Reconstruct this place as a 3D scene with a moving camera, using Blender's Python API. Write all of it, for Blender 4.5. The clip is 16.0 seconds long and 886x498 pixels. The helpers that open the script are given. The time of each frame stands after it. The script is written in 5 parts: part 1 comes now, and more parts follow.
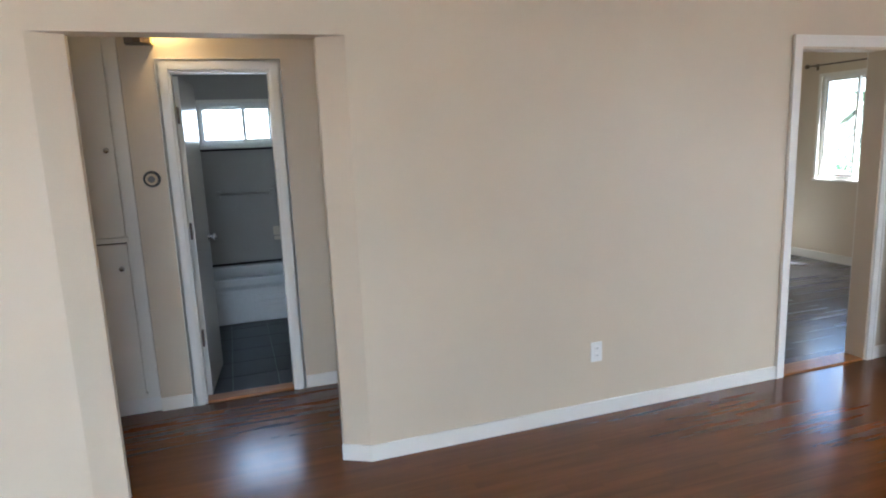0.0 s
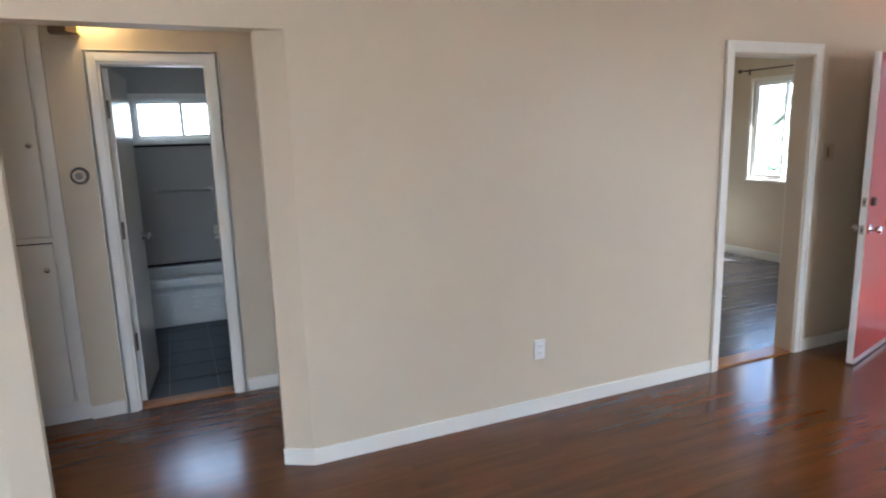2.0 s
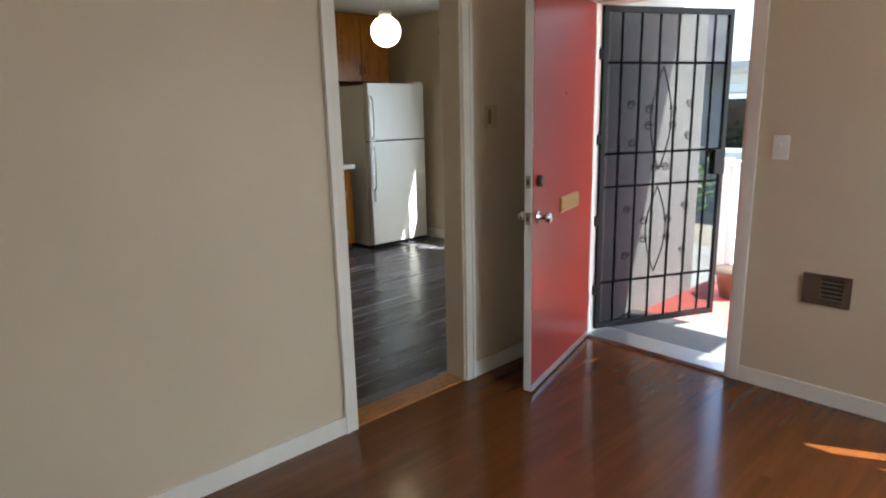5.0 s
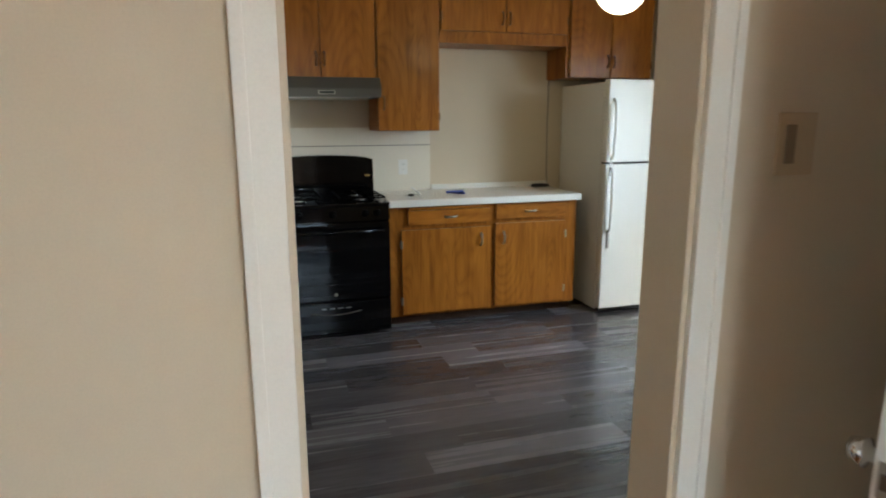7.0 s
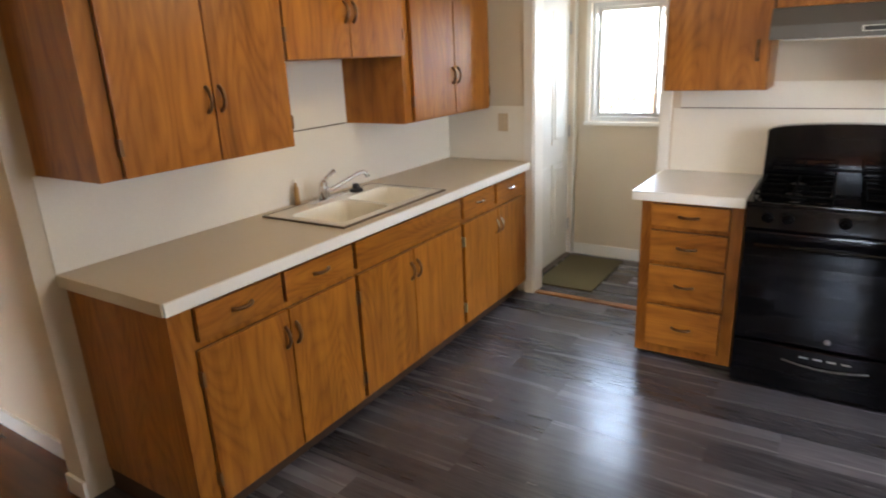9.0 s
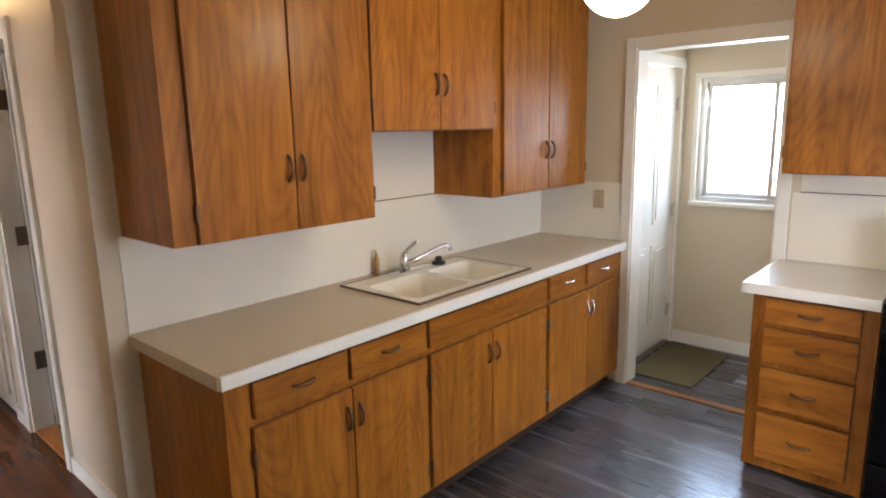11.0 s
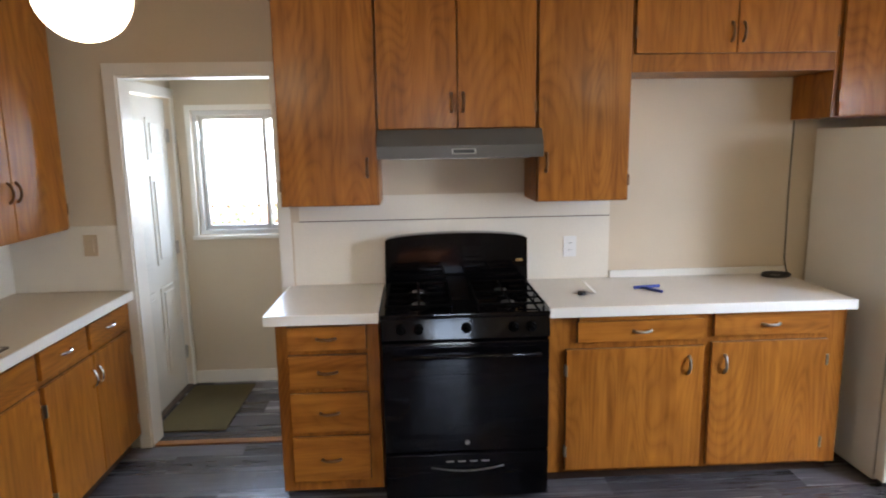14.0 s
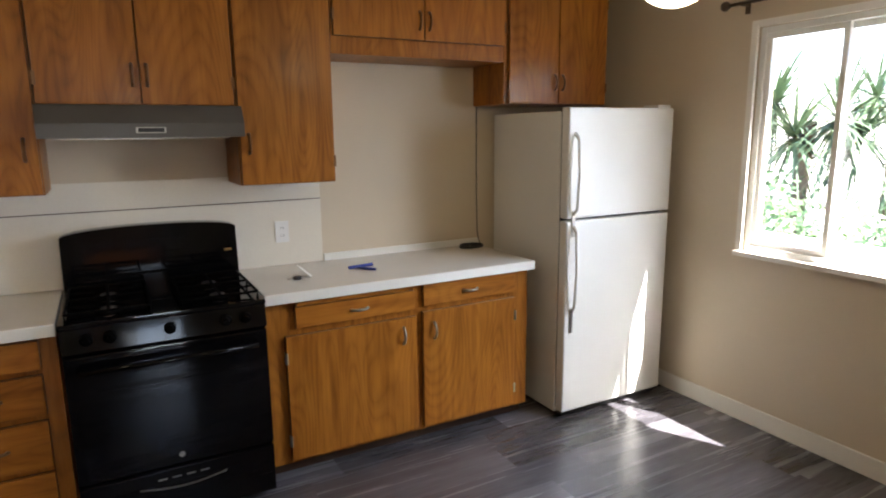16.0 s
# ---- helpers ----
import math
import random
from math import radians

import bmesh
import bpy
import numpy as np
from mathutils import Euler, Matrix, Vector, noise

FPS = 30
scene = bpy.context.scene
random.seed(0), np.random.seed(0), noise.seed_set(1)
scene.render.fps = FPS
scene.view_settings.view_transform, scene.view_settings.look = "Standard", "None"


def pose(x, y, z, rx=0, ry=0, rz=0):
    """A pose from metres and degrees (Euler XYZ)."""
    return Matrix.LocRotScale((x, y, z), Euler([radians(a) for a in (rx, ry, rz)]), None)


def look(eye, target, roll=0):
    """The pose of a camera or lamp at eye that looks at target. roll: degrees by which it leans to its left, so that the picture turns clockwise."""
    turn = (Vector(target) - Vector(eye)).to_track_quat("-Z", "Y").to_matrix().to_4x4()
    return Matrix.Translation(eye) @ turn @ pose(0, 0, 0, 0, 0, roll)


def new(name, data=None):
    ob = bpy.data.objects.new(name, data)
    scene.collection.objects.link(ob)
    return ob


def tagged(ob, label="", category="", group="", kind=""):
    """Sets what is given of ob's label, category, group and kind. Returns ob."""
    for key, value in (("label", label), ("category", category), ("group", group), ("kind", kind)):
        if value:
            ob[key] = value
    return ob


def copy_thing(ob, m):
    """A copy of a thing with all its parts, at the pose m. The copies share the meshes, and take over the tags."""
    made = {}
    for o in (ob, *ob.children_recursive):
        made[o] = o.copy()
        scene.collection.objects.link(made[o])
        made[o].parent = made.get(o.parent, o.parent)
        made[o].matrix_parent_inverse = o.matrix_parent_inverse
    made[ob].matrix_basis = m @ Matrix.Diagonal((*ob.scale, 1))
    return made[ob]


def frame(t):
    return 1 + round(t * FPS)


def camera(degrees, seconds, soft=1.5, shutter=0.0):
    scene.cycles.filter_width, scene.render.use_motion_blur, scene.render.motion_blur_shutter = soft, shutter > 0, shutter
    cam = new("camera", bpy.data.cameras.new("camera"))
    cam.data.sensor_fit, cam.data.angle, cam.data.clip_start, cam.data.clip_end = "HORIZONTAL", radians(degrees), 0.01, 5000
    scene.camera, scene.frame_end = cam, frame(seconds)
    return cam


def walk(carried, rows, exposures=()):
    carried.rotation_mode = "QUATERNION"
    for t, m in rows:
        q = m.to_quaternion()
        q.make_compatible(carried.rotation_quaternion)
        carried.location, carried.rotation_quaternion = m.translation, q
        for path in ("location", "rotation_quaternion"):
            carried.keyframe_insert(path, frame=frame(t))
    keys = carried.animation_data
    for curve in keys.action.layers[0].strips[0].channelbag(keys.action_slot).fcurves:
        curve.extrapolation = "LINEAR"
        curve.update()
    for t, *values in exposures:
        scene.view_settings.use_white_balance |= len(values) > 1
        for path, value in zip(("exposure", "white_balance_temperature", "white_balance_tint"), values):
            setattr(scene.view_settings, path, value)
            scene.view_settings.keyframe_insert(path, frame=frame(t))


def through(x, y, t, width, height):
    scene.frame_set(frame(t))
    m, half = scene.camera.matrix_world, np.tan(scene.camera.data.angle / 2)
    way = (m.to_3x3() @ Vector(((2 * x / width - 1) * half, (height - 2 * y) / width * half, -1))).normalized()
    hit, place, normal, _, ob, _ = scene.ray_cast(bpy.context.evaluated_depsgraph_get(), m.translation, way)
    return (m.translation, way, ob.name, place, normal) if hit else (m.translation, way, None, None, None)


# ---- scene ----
cam = camera(71.2, 16.0, soft=1.9, shutter=0.2)
EXPO, GLOBE_W = 4.2, 0.03
STOPS = ((0, -0.95, 5350, 6), (2, -0.98, 5400, 7), (3, -1.2, 5600, 4), (5.5, -1.7, 6300, 4), (6, -1.6, 6550, 5), (6.5, -1.08, 5850, -1), (7, -1.1, 6050, 2), (7.5, -0.85, 5650, 4), (8, -1.0, 5750, 7), (8.5, -0.6, 6200, 13), (9.5, 0.1, 6400, 15), (12.5, -0.25, 5900, 16), (13, -0.35, 6000, 16), (14, -0.45, 6000, 15), (15, -0.87, 6100, 14), (16, -0.9, 6250, 13))
PATH = [
    (0, (-0.543, -2.898, 1.605), (0.082, -1.031, 1.252), -2.33),
    (0.5, (-0.542, -2.871, 1.622), (-0.036, -0.972, 1.253), -2.41),
    (1, (-0.539, -2.862, 1.624), (-0.054, -0.957, 1.255), -2.29),
    (1.5, (-0.532, -2.865, 1.616), (0.029, -0.979, 1.258), -1.98),
    (2, (-0.511, -2.887, 1.605), (0.267, -1.081, 1.241), -1.67),
    (2.5, (-0.474, -2.905, 1.604), (0.563, -1.239, 1.218), -1.29),
    (3, (-0.427, -2.832, 1.532), (0.934, -1.414, 1.160), -2.25),
    (3.2, (-0.361, -2.809, 1.560), (1.084, -1.489, 1.149), -2.24),
    (5.5, (1.683, -1.958, 1.433), (2.885, -0.427, 0.971), -0.57),
    (6, (2.088, -1.643, 1.432), (3.001, 0.081, 0.992), -1.31),
    (6.5, (2.419, -1.298, 1.447), (3.176, 0.508, 1.039), -2.73),
    (7, (2.654, -0.949, 1.458), (3.223, 0.924, 1.048), -0.17),
    (7.5, (2.833, -0.669, 1.468), (2.973, 1.270, 1.000), 0.39),
    (8, (2.877, -0.316, 1.521), (2.954, 1.602, 0.957), -2.88),
    (8.5, (2.929, -0.097, 1.582), (2.548, 1.784, 1.020), -2.07),
    (9, (3.062, 0.086, 1.606), (2.023, 1.687, 1.006), -2.59),
    (9.5, (3.031, 0.191, 1.620), (1.752, 1.665, 1.183), -1.37),
    (9.7, (3.004, 0.200, 1.633), (1.663, 1.640, 1.275), -0.81),
    (11.8, (3.005, 0.284, 1.611), (1.820, 1.827, 1.147), -2.07),
    (12, (2.991, 0.280, 1.615), (1.909, 1.885, 1.111), -2.33),
    (12.5, (2.895, 0.268, 1.614), (2.197, 2.071, 1.101), -1.63),
    (13, (2.856, 0.332, 1.605), (2.405, 2.236, 1.192), -0.36),
    (13.5, (2.848, 0.396, 1.622), (2.615, 2.340, 1.216), -0.77),
    (14, (2.908, 0.430, 1.672), (2.999, 2.400, 1.334), -0.97),
    (14.5, (2.959, 0.454, 1.677), (3.244, 2.404, 1.337), -1.11),
    (15, (3.006, 0.462, 1.676), (3.510, 2.364, 1.316), -0.47),
    (15.5, (2.956, 0.483, 1.633), (3.692, 2.306, 1.265), -0.53),
    (16, (2.954, 0.479, 1.616), (3.894, 2.205, 1.243), -0.58),
]
walk(cam, [(t, look(e, g, r)) for t, e, g, r in PATH], exposures=[(t, EXPO + e, k, tint) for t, e, k, tint in STOPS])

# ---- world, sun, lamps ----
SUN = Vector((0.30, -0.57, 1.0)).normalized()
world = bpy.data.worlds.new("sky")
scene.world = world
world.use_nodes = True
wn = world.node_tree
sky = wn.nodes.new("ShaderNodeTexSky")
sky.sky_type, sky.sun_disc = "NISHITA", False
sky.sun_elevation = math.asin(SUN.z)
sky.sun_rotation = math.atan2(SUN.x, SUN.y)
wn.links.new(sky.outputs[0], wn.nodes["Background"].inputs[0])
wn.nodes["Background"].inputs[1].default_value = 0.15
sun = new("sun", bpy.data.lights.new("sun", "SUN"))
sun.data.energy, sun.data.angle, sun.data.color = 5.0, radians(0.5), (1.0, 0.95, 0.87)
sun.matrix_world = look(SUN * 20, (0, 0, 0))


def window_light(name, at, to, w, h, watts, color=(0.92, 0.96, 1.0), spread=180):
    """Sky light in a window's opening."""
    d = bpy.data.lights.new(name, "AREA")
    d.shape, d.size, d.size_y, d.energy, d.color = "RECTANGLE", w, h, watts, color
    d.spread = radians(spread)
    ob = new(name, d)
    ob.matrix_world = look(at, to)
    return ob


window_light("living_east_window_light", (4.59, -2.73, 1.44), (0, -2.2, -2.2), 0.7, 1.2, 1.9, (0.86, 0.94, 1.0), 120)
window_light("living_south_window_light", (3.51, -3.37, 1.6), (2.4, 0, -1.4), 0.8, 1.36, 1.6, (0.86, 0.94, 1.0), 100)
window_light("living_front_window_light", (-1.4, -3.37, 1.55), (-1.2, 0, -2.2), 1.9, 1.24, 2.1, (0.86, 0.94, 1.0), 100)
window_light("kitchen_window_light", (6.10, 1.72, 1.54), (2.8, 3.2, -0.3), 0.6, 1.08, 1.75, (0.78, 0.89, 1.0), 95)
window_light("nook_window_light", (1.76, 4.875, 1.55), (1.7, 0, 0.0), 0.62, 0.6, 0.85, (0.76, 0.90, 1.0))
window_light("bath_window_light", (-0.43, 3.71, 1.83), (-0.43, 0, 1.0), 0.7, 0.36, 0.6)


def bulb(name, at, watts, color, r=0.05):
    d = bpy.data.lights.new(name, "POINT")
    d.energy, d.color, d.shadow_soft_size = watts, color, r
    new(name, d).location = Vector(at) + ORIGIN


# ---- materials ----
def mat(name, color, rough=0.6, metal=0.0, **kw):
    m = bpy.data.materials.new(name)
    m.use_nodes = True
    b = m.node_tree.nodes["Principled BSDF"]
    b.inputs["Base Color"].default_value = (*color, 1)
    b.inputs["Roughness"].default_value = rough
    b.inputs["Metallic"].default_value = metal
    for k, v in kw.items():
        b.inputs[k.replace("_", " ")].default_value = v
    return m


def nodes(m):
    nt = m.node_tree
    return nt, nt.nodes["Principled BSDF"], lambda kind: nt.nodes.new(kind), nt.links.new


def coords(m, scale=(1, 1, 1), kind="Object"):
    nt, b, add, link = nodes(m)
    tc, mp = add("ShaderNodeTexCoord"), add("ShaderNodeMapping")
    mp.inputs["Scale"].default_value = scale
    link(tc.outputs[kind], mp.inputs[0])
    return mp.outputs[0]


def noise_node(m, vec, scale, detail=4, rough=0.55):
    nt, b, add, link = nodes(m)
    n = add("ShaderNodeTexNoise")
    n.inputs["Scale"].default_value, n.inputs["Detail"].default_value, n.inputs["Roughness"].default_value = scale, detail, rough
    link(vec, n.inputs["Vector"])
    return n.outputs["Fac"]


def ramp(m, fac, stops, ease="LINEAR"):
    nt, b, add, link = nodes(m)
    r = add("ShaderNodeValToRGB")
    r.color_ramp.interpolation = ease
    while len(r.color_ramp.elements) < len(stops):
        r.color_ramp.elements.new(0.5)
    for e, (p, c) in zip(r.color_ramp.elements, stops):
        e.position, e.color = p, (*c, 1)
    link(fac, r.inputs[0])
    return r.outputs[0]


def mix(m, fac, a, b2, mode="MIX"):
    nt, b, add, link = nodes(m)
    x = add("ShaderNodeMix")
    x.data_type, x.blend_type = "RGBA", mode
    for sock, v in ((x.inputs[0], fac), (x.inputs[6], a), (x.inputs[7], b2)):
        if isinstance(v, bpy.types.NodeSocket):
            link(v, sock)
        elif isinstance(v, tuple):
            sock.default_value = (*v, 1)
        else:
            sock.default_value = v
    return x.outputs[2]


def bump(m, height, strength=0.2, dist=0.002):
    nt, b, add, link = nodes(m)
    n = add("ShaderNodeBump")
    n.inputs["Strength"].default_value, n.inputs["Distance"].default_value = strength, dist
    link(height, n.inputs["Height"])
    link(n.outputs[0], b.inputs["Normal"])


def vary_rough(m, fac, lo, hi):
    nt, b, add, link = nodes(m)
    r = add("ShaderNodeMapRange")
    r.inputs["To Min"].default_value, r.inputs["To Max"].default_value = lo, hi
    link(fac, r.inputs[0])
    link(r.outputs[0], b.inputs["Roughness"])


def paint(name, color, rough=0.6, grain=60, amount=0.07, relief=0.25):
    m = mat(name, color, rough)
    nt, b, add, link = nodes(m)
    v = coords(m)
    big, fine = noise_node(m, v, 1.3, 5), noise_node(m, v, grain, 5)
    lo = tuple(c * (1 - amount) for c in color)
    hi = tuple(min(1, c * (1 + amount)) for c in color)
    c1 = ramp(m, big, [(0.3, lo), (0.7, hi)])
    c2 = mix(m, 0.05, c1, ramp(m, fine, [(0.35, (0.35, 0.33, 0.3)), (0.6, (1, 1, 1))]), "MULTIPLY")
    link(c2, b.inputs["Base Color"])
    vary_rough(m, fine, rough - 0.03, rough + 0.04)
    bump(m, fine, relief, 0.0015)
    return m


def wood(name, dark, light, rough, along="z", grain=1.0, figure=0.5, per_piece=0.25, coat=0.0, streaks=False):
    """Wood with grain along one axis; each object differs by its random value."""
    m = mat(name, light, rough)
    nt, b, add, link = nodes(m)
    s = {"x": (1.1, 13, 13), "y": (13, 1.1, 13), "z": (13, 13, 1.1)}[along]
    tc, mp, info, sh = add("ShaderNodeTexCoord"), add("ShaderNodeMapping"), add("ShaderNodeObjectInfo"), add("ShaderNodeVectorMath")
    mp.inputs["Scale"].default_value = tuple(v * grain for v in s)
    sh.operation = "MULTIPLY_ADD"
    sh.inputs[1].default_value = (7.3, 3.1, 5.7)
    link(info.outputs["Random"], sh.inputs[0])
    link(tc.outputs["Object"], sh.inputs[2])
    link(sh.outputs[0], mp.inputs[0])
    g = noise_node(m, mp.outputs[0], 2.0, 4 if streaks else 8, 0.5 if streaks else 0.62)
    w = add("ShaderNodeTexNoise")
    w.inputs["Scale"].default_value, w.inputs["Detail"].default_value, w.inputs["Distortion"].default_value = 1.0, 6.0 if streaks else 1.2, 0.25 if streaks else 0.12
    m2 = add("ShaderNodeMapping")
    m2.inputs["Scale"].default_value = {"x": (0.5, 16, 16) if streaks else (0.8, 4, 4), "y": (4, 0.8, 4), "z": (3.2, 3.2, 0.75)}[along]
    link(sh.outputs[0], m2.inputs[0])
    link(m2.outputs[0], w.inputs["Vector"])
    rings = w.outputs["Fac"]
    if not streaks:
        # contour lines of a stretched field: the cathedral figure of sliced veneer
        k1, k2 = add("ShaderNodeMath"), add("ShaderNodeMath")
        k1.operation, k2.operation = "MULTIPLY", "FRACT"
        k1.inputs[1].default_value = 32
        link(w.outputs["Fac"], k1.inputs[0])
        link(k1.outputs[0], k2.inputs[0])
        rings = k2.outputs[0]
    mid = tuple((a + c) / 2 for a, c in zip(dark, light))
    lo, hi = (0.34, 0.66) if per_piece > 0.3 else (0.25, 0.75)
    base = ramp(m, g, [(lo, dark), (hi, light)], "B_SPLINE") if streaks else ramp(m, g, [(0.30, dark), (0.48, mid), (0.66, light)])
    bands = [(lo, dark), (hi, light)] if streaks else [(0.0, tuple(c * 0.8 for c in dark)), (0.16, mid), (0.45, light), (0.8, mid), (1.0, tuple(c * 0.8 for c in dark))]
    base = mix(m, figure, base, ramp(m, rings, bands, "B_SPLINE" if streaks else "LINEAR"))
    tones = [(0, tuple(c * 0.45 for c in dark)), (1, tuple(min(1, c * 1.35) for c in light))]
    if per_piece > 0.3:
        # mostly dark planks with a few pale ones between
        tones = [(0, tuple(c * 0.6 for c in dark)), (0.55, tuple(c * 0.35 for c in light)), (0.8, tuple(c * 0.6 for c in light)), (1, tuple(c * 1.5 for c in light))]
    base = mix(m, per_piece, base, ramp(m, info.outputs["Random"], tones))
    st = w.outputs["Fac"] if streaks else noise_node(m, coords(m), 2.2, 3)
    base = mix(m, 0.0 if streaks else 0.35, base, ramp(m, st, [(0.3, (0.62, 0.58, 0.52)), (0.6, (1, 1, 1))]), "MULTIPLY")
    link(base, b.inputs["Base Color"])
    if not streaks or per_piece > 0.3:
        vary_rough(m, st, max(0.05, rough - 0.07), rough + 0.09)
    if not streaks:
        bump(m, g, 0.1, 0.001)
        b.inputs["Specular IOR Level"].default_value = 0.27
    b.inputs["Coat Weight"].default_value = coat
    b.inputs["Coat Roughness"].default_value = 0.12
    return m


M_WALL = paint("wall_paint", (0.63, 0.53, 0.39), 0.5, 240, 0.025, 0.05)
M_BATHWALL = paint("bath_paint", (0.42, 0.40, 0.37), 0.5)
M_CEIL = paint("ceiling_paint", (0.72, 0.69, 0.63), 0.7)
M_TRIM = paint("trim_paint", (0.80, 0.765, 0.69), 0.38, 200, 0.03, 0.05)
M_SPLASH = paint("splash_panel", (0.76, 0.705, 0.60), 0.3, 140, 0.03, 0.05)
M_STUCCO = paint("stucco", (0.38, 0.38, 0.37), 0.9, 120, 0.08, 0.8)
M_OAK = wood("oak_plywood", (0.17, 0.050, 0.0055), (0.45, 0.166, 0.0195), 0.34, "z", 0.9, 0.26, 0.10, 0.06)
M_OAKX = wood("oak_rail", (0.17, 0.050, 0.0055), (0.45, 0.166, 0.0195), 0.34, "x", 0.8, 0.22, 0.12, 0.06)
M_OAKY = wood("oak_drawer", (0.17, 0.050, 0.0055), (0.45, 0.166, 0.0195), 0.34, "y", 0.8, 0.22, 0.12, 0.06)
M_FLOOR = wood("strip_floor", (0.062, 0.0195, 0.0055), (0.155, 0.049, 0.011), 0.18, "x", 0.9, 0.35, 0.07, 0.0, True)
M_SILLWOOD = wood("threshold_wood", (0.22, 0.08, 0.02), (0.42, 0.18, 0.05), 0.35, "x", 1.0, 0.3, 0.1, 0.2)
M_VINYL = wood("vinyl_plank", (0.012, 0.0115, 0.0145), (0.17, 0.159, 0.176), 0.25, "x", 3.0, 0.4, 0.5, 0.0, True)
M_VINYL.node_tree.nodes["Principled BSDF"].inputs["Specular IOR Level"].default_value = 0.75
M_TILE = paint("slate_tile", (0.014, 0.016, 0.018), 0.3, 25, 0.3, 0.1)
M_TILE.node_tree.nodes["Principled BSDF"].inputs["Specular IOR Level"].default_value = 0.25
M_GROUT = paint("grout", (0.17, 0.17, 0.17), 0.9)
M_GAP = mat("dark_gap", (0.012, 0.008, 0.006), 0.9)
# for toe kicks, the slab under the boards, and shade lines painted round fronts
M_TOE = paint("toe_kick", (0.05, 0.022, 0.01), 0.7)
# one laminate in two tones: window sheen is put into the stove-side copy
M_LAMINATE_LIT = paint("window_lit_laminate", (0.76, 0.72, 0.65), 0.26, 220, 0.04, 0.04)
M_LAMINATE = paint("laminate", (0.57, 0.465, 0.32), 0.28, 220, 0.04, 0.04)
M_EDGE = paint("laminate_edge", (0.80, 0.78, 0.72), 0.35, 150, 0.03, 0.05)
M_DOORPAINT = paint("door_gloss_paint", (0.80, 0.775, 0.71), 0.16, 200, 0.02, 0.04)
M_PORCELAIN = paint("porcelain", (0.80, 0.74, 0.62), 0.18, 30, 0.02, 0.02)
M_TUB = paint("tub_enamel", (0.80, 0.80, 0.78), 0.15, 30, 0.02, 0.02)
M_ENAMEL = paint("fridge_enamel", (0.76, 0.75, 0.71), 0.32, 320, 0.02, 0.12)
M_BLACK = mat("black_enamel", (0.002, 0.002, 0.0025), 0.07, 0.0, Specular_IOR_Level=0.2)
M_BLACKMAT = mat("black_cast_iron", (0.002, 0.002, 0.002), 0.55, 0.0, Specular_IOR_Level=0.03)
M_OVENGLASS = mat("oven_glass", (0.003, 0.0032, 0.004), 0.06, 0.0, Specular_IOR_Level=0.22)
M_CHROME = mat("chrome", (0.75, 0.75, 0.76), 0.14, 1.0)
M_STEEL = mat("brushed_steel", (0.42, 0.40, 0.37), 0.34, 1.0)
M_HOOD = paint("hood_paint", (0.07, 0.063, 0.056), 0.35, 200, 0.05, 0.05)
M_BRONZE = mat("bronze_pull", (0.20, 0.105, 0.05), 0.35, 0.8)
M_BRASS = mat("brass", (0.72, 0.52, 0.22), 0.28, 1.0)
M_RED = paint("red_door_paint", (0.30, 0.032, 0.018), 0.3, 200, 0.04, 0.05)
M_RED.node_tree.nodes["Principled BSDF"].inputs["Specular IOR Level"].default_value = 0.3
M_REDFLOOR = paint("red_porch_paint", (0.46, 0.10, 0.08), 0.6, 60, 0.15, 0.4)
M_IRON = mat("gate_iron", (0.008, 0.008, 0.009), 0.45, 0.0, Specular_IOR_Level=0.2)
M_STEP = paint("landing_concrete", (0.11, 0.115, 0.11), 0.85, 50, 0.15, 0.3)
M_WHITE = paint("white_paint", (0.80, 0.79, 0.75), 0.5, 60, 0.05, 0.2)
M_PLASTIC = mat("ivory_plastic", (0.74, 0.68, 0.56), 0.35)
M_AMBERPL = mat("amber_plastic", (0.42, 0.24, 0.08), 0.3)
M_INSERT = mat("brown_insert", (0.24, 0.18, 0.12), 0.5)
M_CORD = mat("grey_cord", (0.09, 0.085, 0.08), 0.5)
M_TAN = paint("tan_plate", (0.55, 0.42, 0.27), 0.45)
M_WHITEPL = mat("white_plastic", (0.8, 0.79, 0.76), 0.35)
M_BROWNPL = mat("brown_plastic", (0.10, 0.065, 0.04), 0.4)
M_DARK = mat("dark_rubber", (0.015, 0.015, 0.016), 0.5)
M_BLUE = mat("blue_plastic", (0.03, 0.05, 0.30), 0.35)
M_ALU = mat("aluminium", (0.62, 0.62, 0.60), 0.35, 0.9)
M_CONCRETE = paint("concrete", (0.45, 0.44, 0.41), 0.85, 50, 0.15, 0.6)
M_MAT = paint("coir_mat", (0.095, 0.072, 0.026), 0.95, 300, 0.25, 1.0)
M_GLASS = mat("glass", (1, 1, 1), 0.0, 0.0, Transmission_Weight=1.0, IOR=1.45)
M_FROST = mat("frosted_glass", (1, 1, 1), 0.55, 0.0, Transmission_Weight=1.0, IOR=1.2)
M_GLOBE = mat("lit_globe", (0.9, 0.85, 0.75), 0.4, 0.0, Emission_Color=(1.0, 0.83, 0.52, 1), Emission_Strength=1.0)
M_AMBER = mat("lit_amber", (0.8, 0.5, 0.1), 0.4, 0.0, Emission_Color=(1.0, 0.62, 0.12, 1), Emission_Strength=0.2)
M_SIDING = paint("grey_siding", (0.42, 0.45, 0.47), 0.7, 40, 0.06, 0.3)
M_ROOF = paint("roof_shingle", (0.22, 0.22, 0.22), 0.9, 40, 0.2, 0.6)
M_GROUND = paint("dry_ground", (0.42, 0.38, 0.31), 0.95, 12, 0.2, 0.8)
M_TRUNK = paint("bark", (0.14, 0.10, 0.07), 0.9, 30, 0.3, 1.0)
